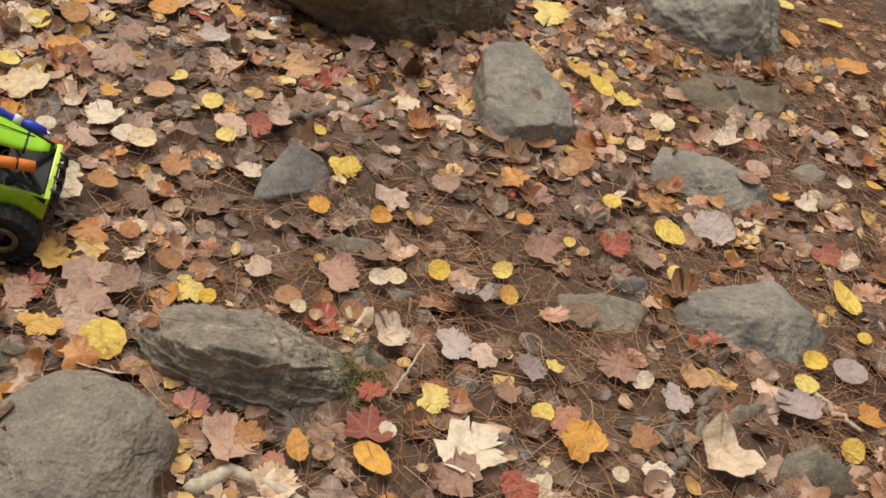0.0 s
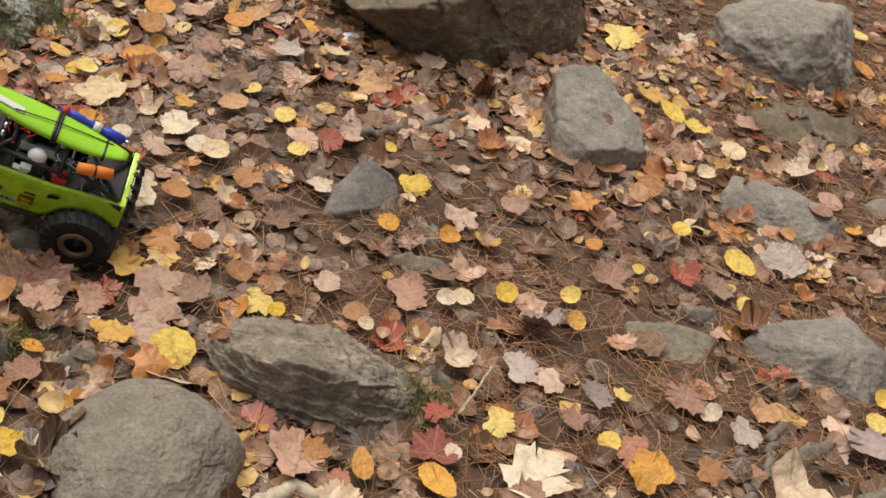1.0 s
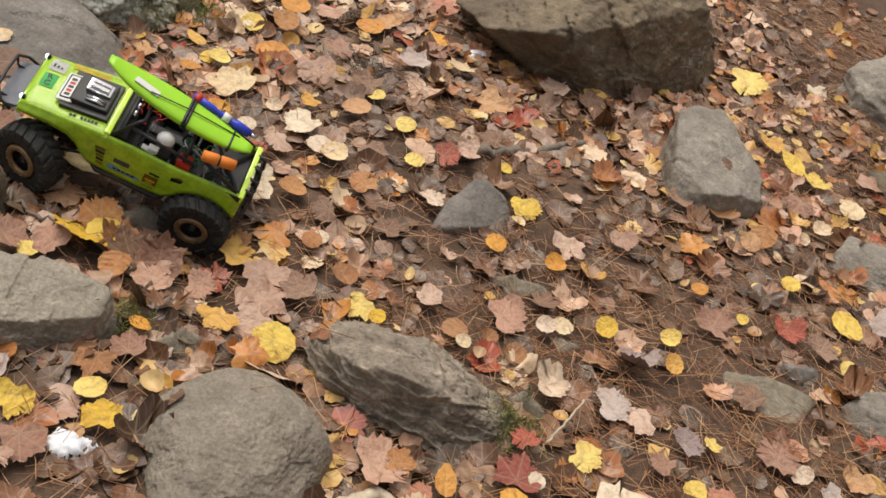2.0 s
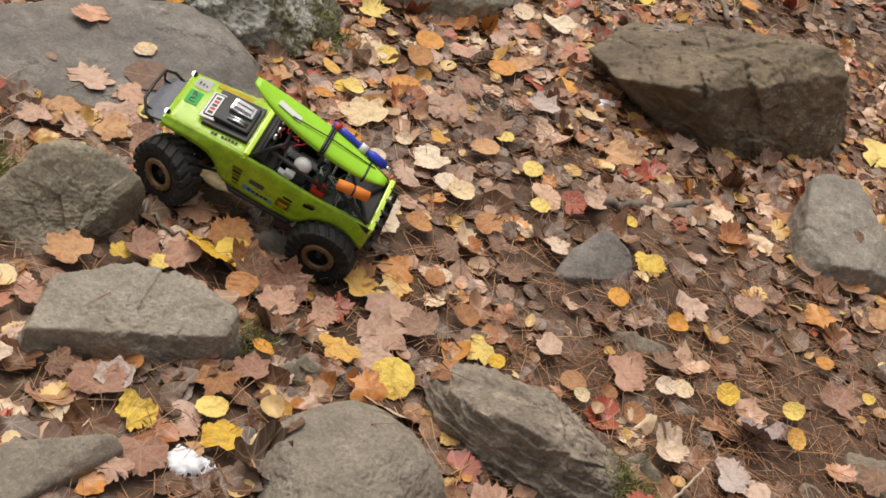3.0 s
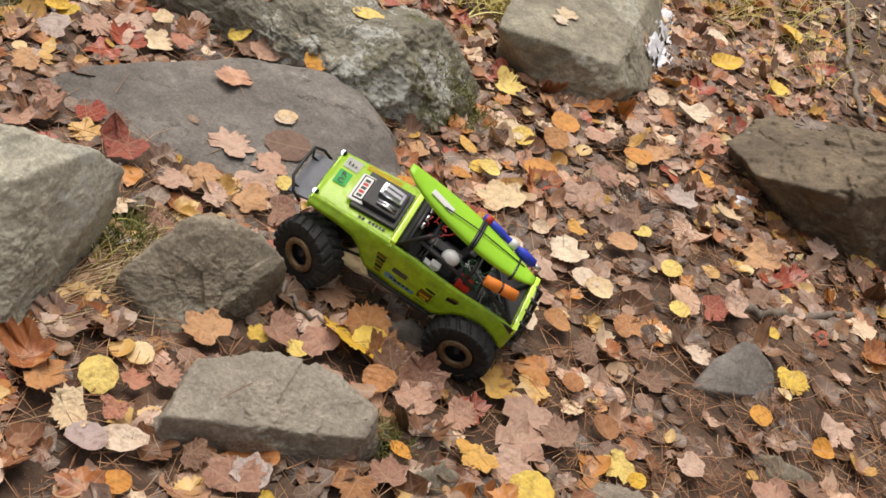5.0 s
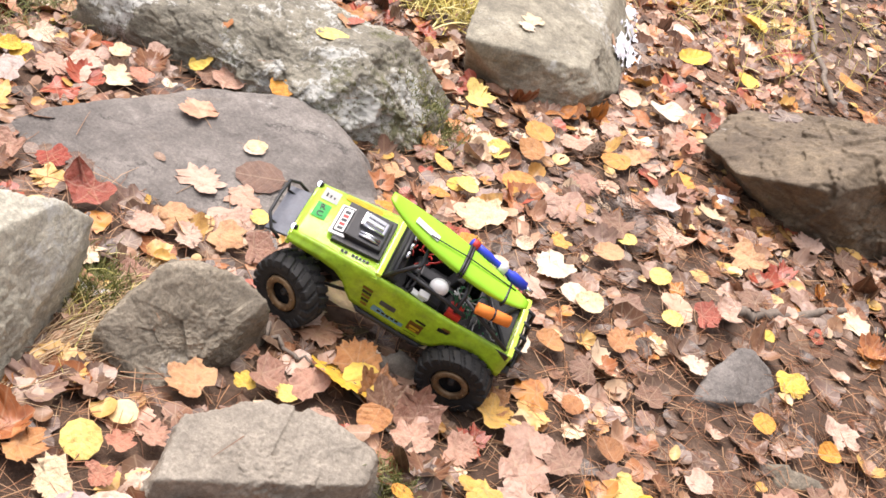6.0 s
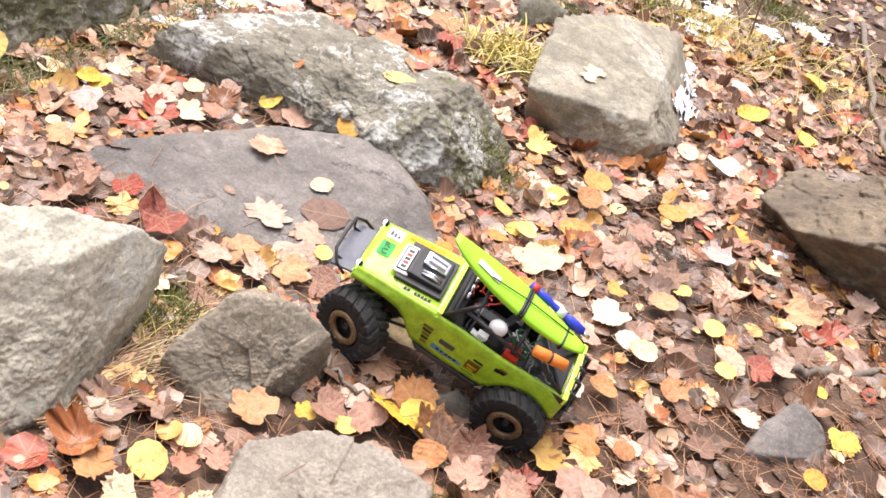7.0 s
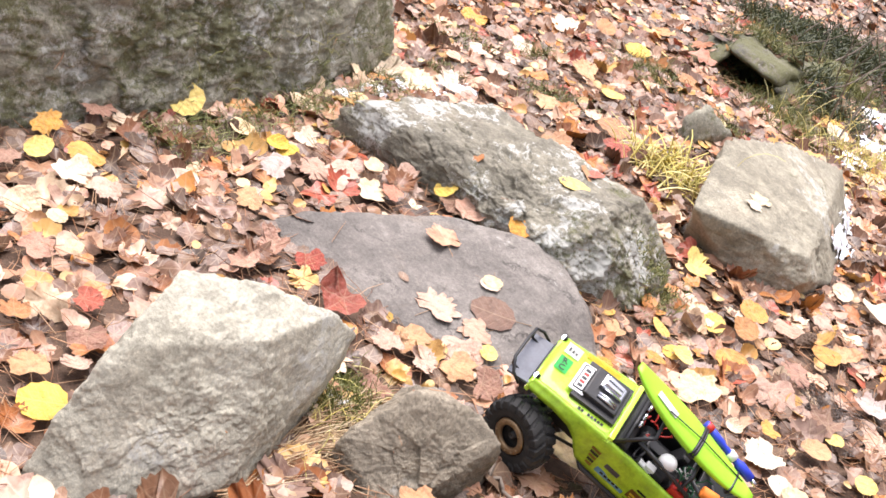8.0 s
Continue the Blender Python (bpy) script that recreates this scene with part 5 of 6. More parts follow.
blades("moss", "green moss cushion on the slope among leaves", "moss", [MOSS], 500, near(-1.62, 3.35, 0.05), (0.01, 0.03), (0.0008, 0.0016), 31, (20, 85), (0.1, 0.6))
blades("moss", "green moss cushion on the slope among leaves", "moss", [MOSS], 700, near(-1.38, 3.75, 0.07), (0.01, 0.03), (0.0008, 0.0016), 32, (20, 85), (0.1, 0.6))
blades("moss", "green moss and grass over the hollow in the bank", "moss", [FERN], 500, near(-1.16, 4.32, 0.09), (0.02, 0.06), (0.0012, 0.0026), 34, (10, 70), (0.2, 0.7))
blades("moss", "green moss and grass on the bank", "moss", [MOSS], 900, near(-0.95, 4.2, 0.15), (0.015, 0.05), (0.0008, 0.0018), 33, (20, 85), (0.1, 0.6))
for k, (x, y, r, n) in enumerate(((-1.22, 4.45, 0.07, 350), (-1.02, 4.75, 0.10, 450), (-0.85, 4.9, 0.08, 300), (-1.28, 4.85, 0.08, 300), (-0.95, 4.0, 0.07, 400), (-0.50, 4.75, 0.08, 400))):
    blades("moss", "dark green moss and grass on the shaded bank", "moss", [MOSS], n, near(x, y, r), (0.02, 0.07), (0.0010, 0.0022), 50 + k, (20, 85), (0.1, 0.6))
for k, (x, y, r, n, size) in enumerate(((-1.19, 5.1, 0.12, 500, 0.10), (-1.02, 5.35, 0.14, 600, 0.12), (-0.92, 4.5, 0.09, 420, 0.08), (-1.34, 5.25, 0.10, 400, 0.10), (-0.80, 5.5, 0.15, 500, 0.12))):
    blades("grass_clump", "grass and fern clump, tree shade put into its dark green", "grass", [FERN], n, near(x, y, r), (0.4 * size, size), (0.0020, 0.0050), 70 + k, (25, 80), (0.1, 0.5), 3)
for k, (x, y, r) in enumerate(((-1.647, 2.813, 0.035), (-1.40, 3.02, 0.05), (-1.338, 3.60, 0.06), (-1.788, 3.138, 0.06), (-1.05, 3.55, 0.05))):
    blades("moss", "low olive green moss among the leaves", "moss", [MOSS], 500, near(x, y, r), (0.008, 0.022), (0.0010, 0.0020), 80 + k, (20, 85), (0.1, 0.6))
blades("yellow_grass", "loose yellow-green grass blades beside the snow", "grass", [STRAW], 200, near(-0.62, 4.05, 0.13), (0.05, 0.13), (0.0010, 0.0022), 60, (20, 80), (0.08, 0.4), 4)
blades("yellow_grass", "tuft of withered yellow grass between boulders", "grass", [STRAW], 210, near(-1.01, 2.97, 0.06), (0.05, 0.14), (0.0025, 0.006), 12, (5, 80), (0.05, 0.38), 5, thin=0.25)
blades("yellow_grass", "thin withered grass blades behind the trail", "grass", [STRAW], 260, near(-0.35, 4.1, 0.30), (0.06, 0.16), (0.0010, 0.0022), 13, (25, 80), (0.08, 0.35), 4)
blades("dry_grass", "straw-coloured grass beside the pale boulder", "grass", [STRAW], 110, near(-0.97, 1.36, 0.045), (0.03, 0.07), (0.0007, 0.0012), 14, (5, 50), (0.2, 0.6), 3, True)


# ---- sticks ----
def swept(points, radii, sides=8):
    """A bent round rod as a bmesh."""
    bm = bmesh.new()
    pts = [Vector(p) for p in points]
    rings = []
    for i, p in enumerate(pts):
        d = (pts[min(i + 1, len(pts) - 1)] - pts[max(i - 1, 0)]).normalized()
        a = d.cross(Vector((0.13, 0.21, 0.97))).normalized()
        b = d.cross(a)
        r = radii[i] if isinstance(radii, (list, tuple)) else radii
        rings.append([bm.verts.new(p + a * (r * math.cos(t)) + b * (r * math.sin(t))) for t in [2 * math.pi * k / sides for k in range(sides)]])
    for q, s in zip(rings, rings[1:]):
        for k in range(sides):
            bm.faces.new((q[k], q[(k + 1) % sides], s[(k + 1) % sides], s[k]))
    bm.faces.new(rings[0][::-1])
    bm.faces.new(rings[-1])
    bmesh.ops.recalc_face_normals(bm, faces=bm.faces)
    for f in bm.faces:
        f.smooth = True
    return bm


def stick(name, label, ends, r0, r1, mat, seed, lift=0.008, bumps=0.006, steps=9):
    rng = random.Random(seed)
    pts, rad = [], []
    n = len(ends) - 1
    for i in range(steps * n + 1):
        k, u = min(i // steps, n - 1), i / steps - min(i // steps, n - 1)
        a, b = ends[k], ends[k + 1]
        x, y = a[0] + (b[0] - a[0]) * u, a[1] + (b[1] - a[1]) * u
        extra = (a[2] + (b[2] - a[2]) * u) if len(a) > 2 else 0.0
        pts.append((x + rng.gauss(0, bumps), y + rng.gauss(0, bumps), top(x, y)[0] + lift + extra + rng.gauss(0, bumps * 0.4)))
        w = i / (steps * n)
        rad.append((r0 + (r1 - r0) * w) * rng.uniform(0.94, 1.06))
    bm = swept(pts, rad, 8)
    me = bpy.data.meshes.new(name)
    bm.to_mesh(me)
    bm.free()
    me.materials.append(mat)
    ob = new(name, me)
    ob.matrix_world = HILL
    tagged(ob, label, "stick")


stick("stick", "long weathered grey stick lying on the soil", [(-0.11, 2.15), (0.02, 2.28), (0.14, 2.42)], 0.014, 0.008, BARK, 1)
stick("twig", "thin dry twig lying beside the stone slab", [(-0.60, 1.49), (-0.48, 1.43), (-0.37, 1.38)], 0.003, 0.002, BARK, 2, 0.016)
stick("twig", "thin brown twig beside the front wheel", [(-0.76, 1.50), (-0.69, 1.47), (-0.62, 1.48)], 0.004, 0.0025, BARK, 3, 0.012)
stick("branch", "thin crooked branch lying over the leaves", [(-0.18, 5.1), (-0.05, 4.09), (0.05, 3.62)], 0.012, 0.008, BARK, 4, 0.02, 0.006)
stick("broken_branch", "bleached broken branch lying in the leaf litter", [(-0.06, 1.14), (-0.02, 1.19), (0.04, 1.18), (0.12, 1.15)], 0.014, 0.007, PALEWOOD, 5, 0.010, 0.002, 7)
stick("twig", "short pale yellowish stick among the leaves", [(0.96, 1.66), (1.04, 1.54)], 0.006, 0.004, PALEWOOD, 6, 0.012)
stick("root", "thin grey root running over the soil", [(1.0, 2.95), (1.12, 2.82), (1.05, 2.68)], 0.012, 0.005, BARK, 7, 0.004, 0.012)
stick("bark_piece", "rotten strip of bark lying in the needles", [(0.761, 1.596), (0.742, 1.52), (0.72, 1.448)], 0.010, 0.007, BARK, 60, 0.006, 0.006)
stick("bark_piece", "rotten strip of bark lying in the needles", [(0.692, 1.528), (0.688, 1.48), (0.681, 1.425)], 0.008, 0.006, BARK, 61, 0.006, 0.006)
stick("bark_piece", "rotten strip of bark lying in the needles", [(0.699, 1.429), (0.68, 1.385), (0.652, 1.338)], 0.011, 0.008, BARK, 62, 0.006, 0.006)
stick("twig", "thin straight twig leaning on the layered boulder", [(0.205, 1.42, 0.01), (0.225, 1.46, 0.03), (0.243, 1.505, 0.05)], 0.0025, 0.002, PALEWOOD, 63, 0.0, 0.001)
stick("twig", "pale bent twig among pine needles", [(1.03, 2.16), (1.085, 2.12), (1.14, 2.085)], 0.004, 0.003, PALEWOOD, 64, 0.014, 0.004)
stick("shrub_stem", "dark forked stem of a shrub on the bank", [(-0.66, 5.04, -0.02), (-0.80, 5.05, 0.12), (-0.86, 5.06, 0.30), (-0.88, 5.15, 0.75)], 0.034, 0.018, DARKBARK, 8, 0.0, 0.006, 9)
stick("shrub_stem", "dark leaning stem of a shrub on the bank", [(-0.62, 5.08, -0.02), (-0.655, 5.09, 0.17), (-0.64, 5.10, 0.34), (-0.60, 5.2, 0.8)], 0.030, 0.014, DARKBARK, 9, 0.0, 0.006, 9)
for k in range(16):
    r = random.Random(40 + k)
    x, y = r.uniform(-1.25, -0.5), r.uniform(4.1, 5.4)
    lx, ly = r.gauss(0, 0.10), r.gauss(0, 0.10)
    stick("shrub_stem", "thin brown leafless stem of a shrub", [(x, y, 0.0), (x + lx, y + ly, r.uniform(0.12, 0.2)), (x + 2.1 * lx, y + 2.1 * ly, r.uniform(0.3, 0.5))], r.uniform(0.002, 0.0045), 0.0012, BARK, 10 + k, 0.0, 0.002, 5)


# ---- pine cone ----
def pine_cone(x, y, turn, length):
    """A slender open cone: a core with a spiral of overlapping scales."""
    bm = swept([(length * (u - 0.5), 0, 0) for u in (0, 0.3, 0.7, 1.0)], [0.004, 0.007, 0.006, 0.002], 8)
    for k in range(64):
        u = k / 63
        a = 2.4 * k
        r = 0.0125 * math.sin(math.pi * (0.12 + 0.8 * u)) ** 0.7
        out = Vector((0, math.cos(a), math.sin(a)))
        side = Vector((0, -math.sin(a), math.cos(a)))
        root = Vector((length * (u - 0.5), 0, 0)) + out * 0.003
        tip = root + out * r + Vector((0.008, 0, 0))
        quad = [root - side * 0.002, root + side * 0.002, tip + side * 0.0045, tip + Vector((0.003, 0, 0)), tip - side * 0.0045]
        upper = [bm.verts.new(p) for p in quad]
        lower = [bm.verts.new(p - Vector((0.0014, 0, 0)) - out * 0.0004) for p in quad]
        bm.faces.new(upper)
        bm.faces.new(lower[::-1])
        for i in range(5):
            j = (i + 1) % 5
            bm.faces.new((upper[i], lower[i], lower[j], upper[j]))
    bmesh.ops.recalc_face_normals(bm, faces=bm.faces)
    me = bpy.data.meshes.new("pine_cone")
    bm.to_mesh(me)
    bm.free()
    me.materials.append(CONE)
    ob = new("pine_cone", me)
    ob.matrix_world = HILL @ pose(x, y, top(x, y)[0] + 0.016, 0, 0, turn)
    tagged(ob, "slender brown open pine cone lying on the leaves", "pine cone")


pine_cone(-0.477, 2.588, 75, 0.085)


# ---- snow ----
def snow(x, y, sx, sy, turn, seed):
    """A thin crust of old snow with a ragged edge and holes, lying over whatever is below."""
    n = 34
    ca, sa = math.cos(radians(turn)), math.sin(radians(turn))
    P, ok, F = [], [], []
    for i in range(n + 1):
        for j in range(n + 1):
            u, v = 2 * i / n - 1, 2 * j / n - 1
            px, py = u * sx * 1.4, v * sy * 1.4
            q = Vector((px * 26 + seed * 3.1, py * 26, 0.0))
            h = 1.0 - 1.5 * math.hypot(u, v) + 1.0 * noise.noise(q) + 0.6 * noise.noise(q * 2.6) + 0.3 * noise.noise(q * 6.0)
            wx, wy = x + ca * px - sa * py, y + sa * px + ca * py
            lift = 0.006 + 0.010 * min(1.0, max(0.0, h)) ** 0.5 + 0.003 * noise.noise(q * 5.0)
            P.append((wx - x, wy - y, top(wx, wy)[0] + lift if h > 0 else top(wx, wy)[0] - 0.004))
            ok.append(h > -0.12)
    for i in range(n):
        for j in range(n):
            f = (i * (n + 1) + j, (i + 1) * (n + 1) + j, (i + 1) * (n + 1) + j + 1, i * (n + 1) + j + 1)
            zs = [P[k][2] for k in f]
            if all(ok[k] for k in f) and max(zs) - min(zs) < 0.02:
                F.append(f)
    ob = new("snow_patch", mesh_of("snow_patch", P, F, [SNOW]))
    ob.matrix_world = HILL @ Matrix.Translation((x, y, 0))
    tagged(ob, "small crumbly patch of old white snow on the litter", "snow", kind="stuff")


for k, row in enumerate((
        (-0.985, 1.395, 0.040, 0.018, 20), (-0.545, 3.22, 0.035, 0.12, 0), (-0.575, 3.42, 0.040, 0.10, 0), (-0.62, 3.62, 0.03, 0.06, 10),
        (-0.69, 4.06, 0.06, 0.12, 0), (-0.67, 4.36, 0.06, 0.12, 10), (-0.75, 4.75, 0.06, 0.10, 0), (-0.33, 4.67, 0.06, 0.10, 60), (-0.47, 4.40, 0.05, 0.06, 30),
        (-1.29, 4.77, 0.04, 0.08, 0), (-1.02, 4.07, 0.02, 0.03, 0), (-1.665, 2.34, 0.03, 0.05, 0), (-1.655, 2.45, 0.04, 0.06, -20), (-1.65, 2.56, 0.045, 0.06, 20),
        (-1.61, 2.67, 0.045, 0.06, 20), (-1.56, 2.77, 0.035, 0.05, 0), (-0.16, 2.67, 0.030, 0.025, 30), (-0.42, 1.06, 0.030, 0.022, 30))):
    snow(*row, k + 1)


# ---- the toy truck ----
K = 0.787                    # the drawing below is in units of this many metres
TRUCK = HILL @ pose(-0.630, 1.660, 0.006, 12.8, 11.2, 9.3)
truck = new("toy_truck")
truck.matrix_world = TRUCK
tagged(truck, "lime-green radio-controlled toy truck with a kayak strapped on top", "toy truck")


def part(name, bm, mat, parent, label="", at=None):
    """Links a bmesh as one mesh under a thing or a part; mat may be a list of materials."""
    bmesh.ops.scale(bm, vec=(K, K, K), verts=bm.verts)
    bmesh.ops.recalc_face_normals(bm, faces=bm.faces)
    me = bpy.data.meshes.new(name)
    bm.to_mesh(me)
    bm.free()
    for m in mat if isinstance(mat, list) else [mat]:
        me.materials.append(m)
    ob = new(name, me)
    ob.parent = parent
    if at is not None:
        ob.matrix_basis = at
    return tagged(ob, label)


def box(bm, lo, hi, bevel=0.002, turn=None, mat=0):
    """A bevelled box from corner to corner, turned round its middle."""
    mid = [(a + b) / 2 for a, b in zip(lo, hi)]
    m = Matrix.Translation(mid) @ (turn or Matrix()) @ Matrix.Diagonal((*[b - a for a, b in zip(lo, hi)], 1))
    made = bmesh.ops.create_cube(bm, size=1, matrix=m)["verts"]
    faces = list({f for v in made for f in v.link_faces})
    for f in faces:
        f.material_index = mat
    if bevel:
        edges = list({e for v in made for e in v.link_edges})
        bmesh.ops.bevel(bm, geom=edges, offset=bevel, segments=2, affect="EDGES", profile=0.6)
    return bm


def boxed(lo, hi, bevel=0.002, turn=None):
    return box(bmesh.new(), lo, hi, bevel, turn)


def join(bm, other):
    me = bpy.data.meshes.new("scrap")
    other.to_mesh(me)
    other.free()
    bm.from_mesh(me)
    bpy.data.meshes.remove(me)
    return bm


def rod(points, r, sides=8):
    return swept(points, r, sides)


def lathe(profile, steps, about=(0, 0, 0)):
    """Turns a profile of (y, radius) round the y axis."""
    bm = bmesh.new()
    rings = []
    for y, r in profile:
        rings.append([bm.verts.new((about[0] + r * math.cos(a), about[1] + y, about[2] + r * math.sin(a))) for a in [2 * math.pi * k / steps for k in range(steps)]])
    for q, s in zip(rings, rings[1:]):
        for k in range(steps):
            bm.faces.new((q[k], q[(k + 1) % steps], s[(k + 1) % steps], s[k])).smooth = True
    if profile[0][1] > 1e-6 and profile[-1][1] > 1e-6 and profile[0] != profile[-1]:
        bm.faces.new(rings[0][::-1])
        bm.faces.new(rings[-1])
    return bm


def half_width(x):
    """Half the body's width along its length."""
    if x < -0.05:
        return 0.080 + (x + 0.235) / 0.185 * 0.013
    return 0.093 - max(0.0, x - 0.1) / 0.15 * 0.011


def sill(x):
    """Height of the body's upper edge."""
    return 0.188 + (x + 0.235) / 0.185 * 0.026 if x < -0.05 else 0.214 - (x + 0.05) / 0.30 * 0.008


# body: two sides with wheel arches, a rounded bonnet, nose and tail
lower = [(-0.235, 0.166), (-0.205, 0.168), (-0.165, 0.172), (-0.128, 0.170), (-0.105, 0.158), (-0.088, 0.138), (-0.072, 0.117), (0.0, 0.115), (0.094, 0.116),
         (0.110, 0.134), (0.124, 0.152), (0.142, 0.165), (0.170, 0.171), (0.200, 0.168), (0.222, 0.156), (0.234, 0.146), (0.250, 0.144)]
for side in (-1, 1):
    body = bmesh.new()
    cols = []
    for x, z in lower:
        w, t = half_width(x), sill(x)
        flare = 0.006 if z > 0.13 else 0.0
        cols.append([body.verts.new((x, side * p, q)) for p, q in ((w + flare, z), (w + flare * 0.6 + 0.002, z + 0.012), (w, max(z + 0.03, t - 0.018) if t - z > 0.05 else t - 0.012), (w - 0.002, t - 0.004), (w - 0.006, t), (w - 0.011, t - 0.001), (w - 0.012, t - 0.02), (w - 0.008, z))])
    for a, b in zip(cols, cols[1:]):
        n = len(a)
        for k in range(n):
            body.faces.new((a[k], a[(k + 1) % n], b[(k + 1) % n], b[k])).smooth = True
    body.faces.new(cols[0])
    body.faces.new(cols[-1])
    part("side_panel", body, SIDE, truck, "lime-green side panel with dusty wheel arches and painted shade")
hood = bmesh.new()
xs = [-0.240, -0.2385, -0.234, -0.226, -0.214, -0.19, -0.165, -0.14, -0.115, -0.09, -0.07, -0.052]
across = [-1, -0.985, -0.95, -0.88, -0.7, -0.5, -0.25, 0, 0.25, 0.5, 0.7, 0.88, 0.95, 0.985, 1]
rows = []
for x in xs:
    round_off = max(0.0, (-0.226 - x) / 0.014)
    w, t = half_width(x) - 0.002 - 0.006 * round_off ** 2, sill(x)
    rows.append([hood.verts.new((x, w * a, t + 0.004 * (1 - a * a) - 0.007 * max(0.0, (abs(a) - 0.88) / 0.12) ** 2 - 0.014 * round_off ** 2)) for a in across])
for a, b in zip(rows, rows[1:]):
    for k in range(len(across) - 1):
        hood.faces.new((a[k], a[k + 1], b[k + 1], b[k])).smooth = True
bmesh.ops.solidify(hood, geom=hood.faces, thickness=0.003)
part("bonnet", hood, GREEN, truck, "glossy lime-green bonnet, paint brightened for sky light")
part("nose", boxed((-0.238, -0.079, 0.150), (-0.228, 0.079, 0.183), 0.003), GREEN, truck)
part("cowl", boxed((-0.060, -0.086, 0.208), (-0.048, 0.086, 0.219), 0.003), GREEN, truck)
part("tailgate_bar", boxed((0.238, -0.082, 0.196), (0.250, 0.082, 0.207), 0.003), GREEN, truck)
part("tailgate_bar", boxed((0.240, -0.082, 0.146), (0.249, 0.082, 0.160), 0.002), GREEN, truck)
part("tailgate_post", boxed((0.240, -0.082, 0.158), (0.249, -0.066, 0.197), 0.002), GREEN, truck)
part("tailgate_post", boxed((0.240, 0.066, 0.158), (0.249, 0.082, 0.197), 0.002), GREEN, truck)

part("grille", boxed((-0.2405, -0.055, 0.156), (-0.236, 0.055, 0.178), 0.001), BLACK, truck, "narrow black front grille")
for y in (-0.066, 0.068):
    lamp_ob = part("headlight", lathe([(-0.004, 0.0045), (-0.003, 0.0058), (0.0, 0.0058), (0.004, 0.005)], 16), BLACK, truck, at=Matrix.Translation((-0.234 * K, y * K, 0.189 * K)) @ pose(0, 0, 0, 0, 0, -90))
    part("lens", lathe([(-0.0080, 0.0001), (-0.0074, 0.0030), (-0.0055, 0.0052), (-0.0020, 0.0062)], 16), HEADLAMP, lamp_ob, "lit bluish white lens")
part("bonnet_panel", box(boxed((-0.166, -0.060, 0.204), (-0.064, 0.052, 0.216), 0.002, pose(0, 0, 0, 0, -8.0, 0)), (-0.150, -0.046, 0.208), (-0.072, 0.038, 0.228), 0.004, pose(0, 0, 0, 0, -5.0, 0)), BLACK, truck, "matt black raised bonnet panel")
engine = box(boxed((-0.132, -0.012, 0.226), (-0.080, 0.024, 0.237), 0.003), (-0.126, -0.006, 0.236), (-0.086, 0.004, 0.243), 0.002)
box(engine, (-0.126, 0.008, 0.236), (-0.086, 0.018, 0.243), 0.002)
part("air_intake", engine, CHROME, truck, "chromed toy engine intake")
for y in (-0.026, -0.034):
    part("exhaust_stack", rod([(-0.124, y, 0.229), (-0.10, y, 0.233), (-0.082, y, 0.230)], 0.0035), CHROME, truck)
TIP = pose(0, 0, 0, 0, -12, 0)
emblem = part("emblem", boxed((-0.178, -0.050, 0.2085), (-0.144, 0.034, 0.2135), 0.004, TIP), WHITE, truck, "white emblem with a black and red shape")
face = part("emblem_face", boxed((-0.173, -0.043, 0.2130), (-0.150, 0.027, 0.2145), 0.003, TIP), BLACK, emblem)
plate = part("emblem_plate", boxed((-0.171, -0.041, 0.2142), (-0.152, 0.025, 0.2150), 0.002, TIP), WHITE, emblem)
for k in range(5):
    part("emblem_shape", boxed((-0.167, -0.036 + 0.0115 * k, 0.2148), (-0.156, -0.028 + 0.0115 * k, 0.2156), 0.0008, TIP), REDPL if k % 2 else BLACK, emblem)


def bonnet(x, y, lift=0.0):
    return (x, y, sill(x) + 0.004 * (1 - (y / half_width(x)) ** 2) + 0.0012 + lift)


def sticker(name, mat, label, x0, x1, y0, y1, parent=truck, lift=0.0006):
    """A thin sticker on the bonnet."""
    bm = bmesh.new()
    n = 4
    grid = [[bm.verts.new(bonnet(x0 + (x1 - x0) * i / n, y0 + (y1 - y0) * j / n, lift)) for j in range(n + 1)] for i in range(n + 1)]
    for i in range(n):
        for j in range(n):
            bm.faces.new((grid[i][j], grid[i + 1][j], grid[i + 1][j + 1], grid[i][j + 1]))
    bmesh.ops.solidify(bm, geom=bm.faces, thickness=0.0008)
    return part(name, bm, mat, parent, label)


paper = sticker("sticker", WHITE, "square white sticker with faint marks", -0.222, -0.188, 0.030, 0.066)
for k in range(3):
    sticker("mark", BLACK, "", -0.215 + 0.008 * k, -0.212 + 0.008 * k, 0.040, 0.052 - 0.003 * k, paper, 0.0018)
sticker("sticker", YELLOWST, "yellow sticker strip", -0.178, -0.100, 0.058, 0.074)
badge = sticker("sticker", GREENST, "square green sticker with two letters", -0.222, -0.194, -0.022, 0.020)


def letter(text, x, y, size, parent):
    curve = bpy.data.curves.new("letter", "FONT")
    curve.body, curve.size, curve.extrude, curve.align_x, curve.align_y = text, size * K, 0.0004, "CENTER", "CENTER"
    probe = new("scrap", curve)
    me = bpy.data.meshes.new_from_object(probe)
    bpy.data.objects.remove(probe)
    bpy.data.curves.remove(curve)
    me.materials.append(BLACK)
    ob = new("letter", me)
    ob.parent = parent
    x, y, z = bonnet(x, y, 0.0016)
    ob.matrix_basis = Matrix.Translation((x * K, y * K, z * K)) @ pose(0, 0, 0, 0, -8, 10)


letter("R", -0.209, 0.008, 0.020, badge)
letter("C", -0.208, -0.011, 0.020, badge)
for k in range(8):
    if k != 2:
        sticker("name_bar", BLACK, "", -0.138 + 0.0075 * k, -0.1325 + 0.0075 * k, -0.074, -0.067)


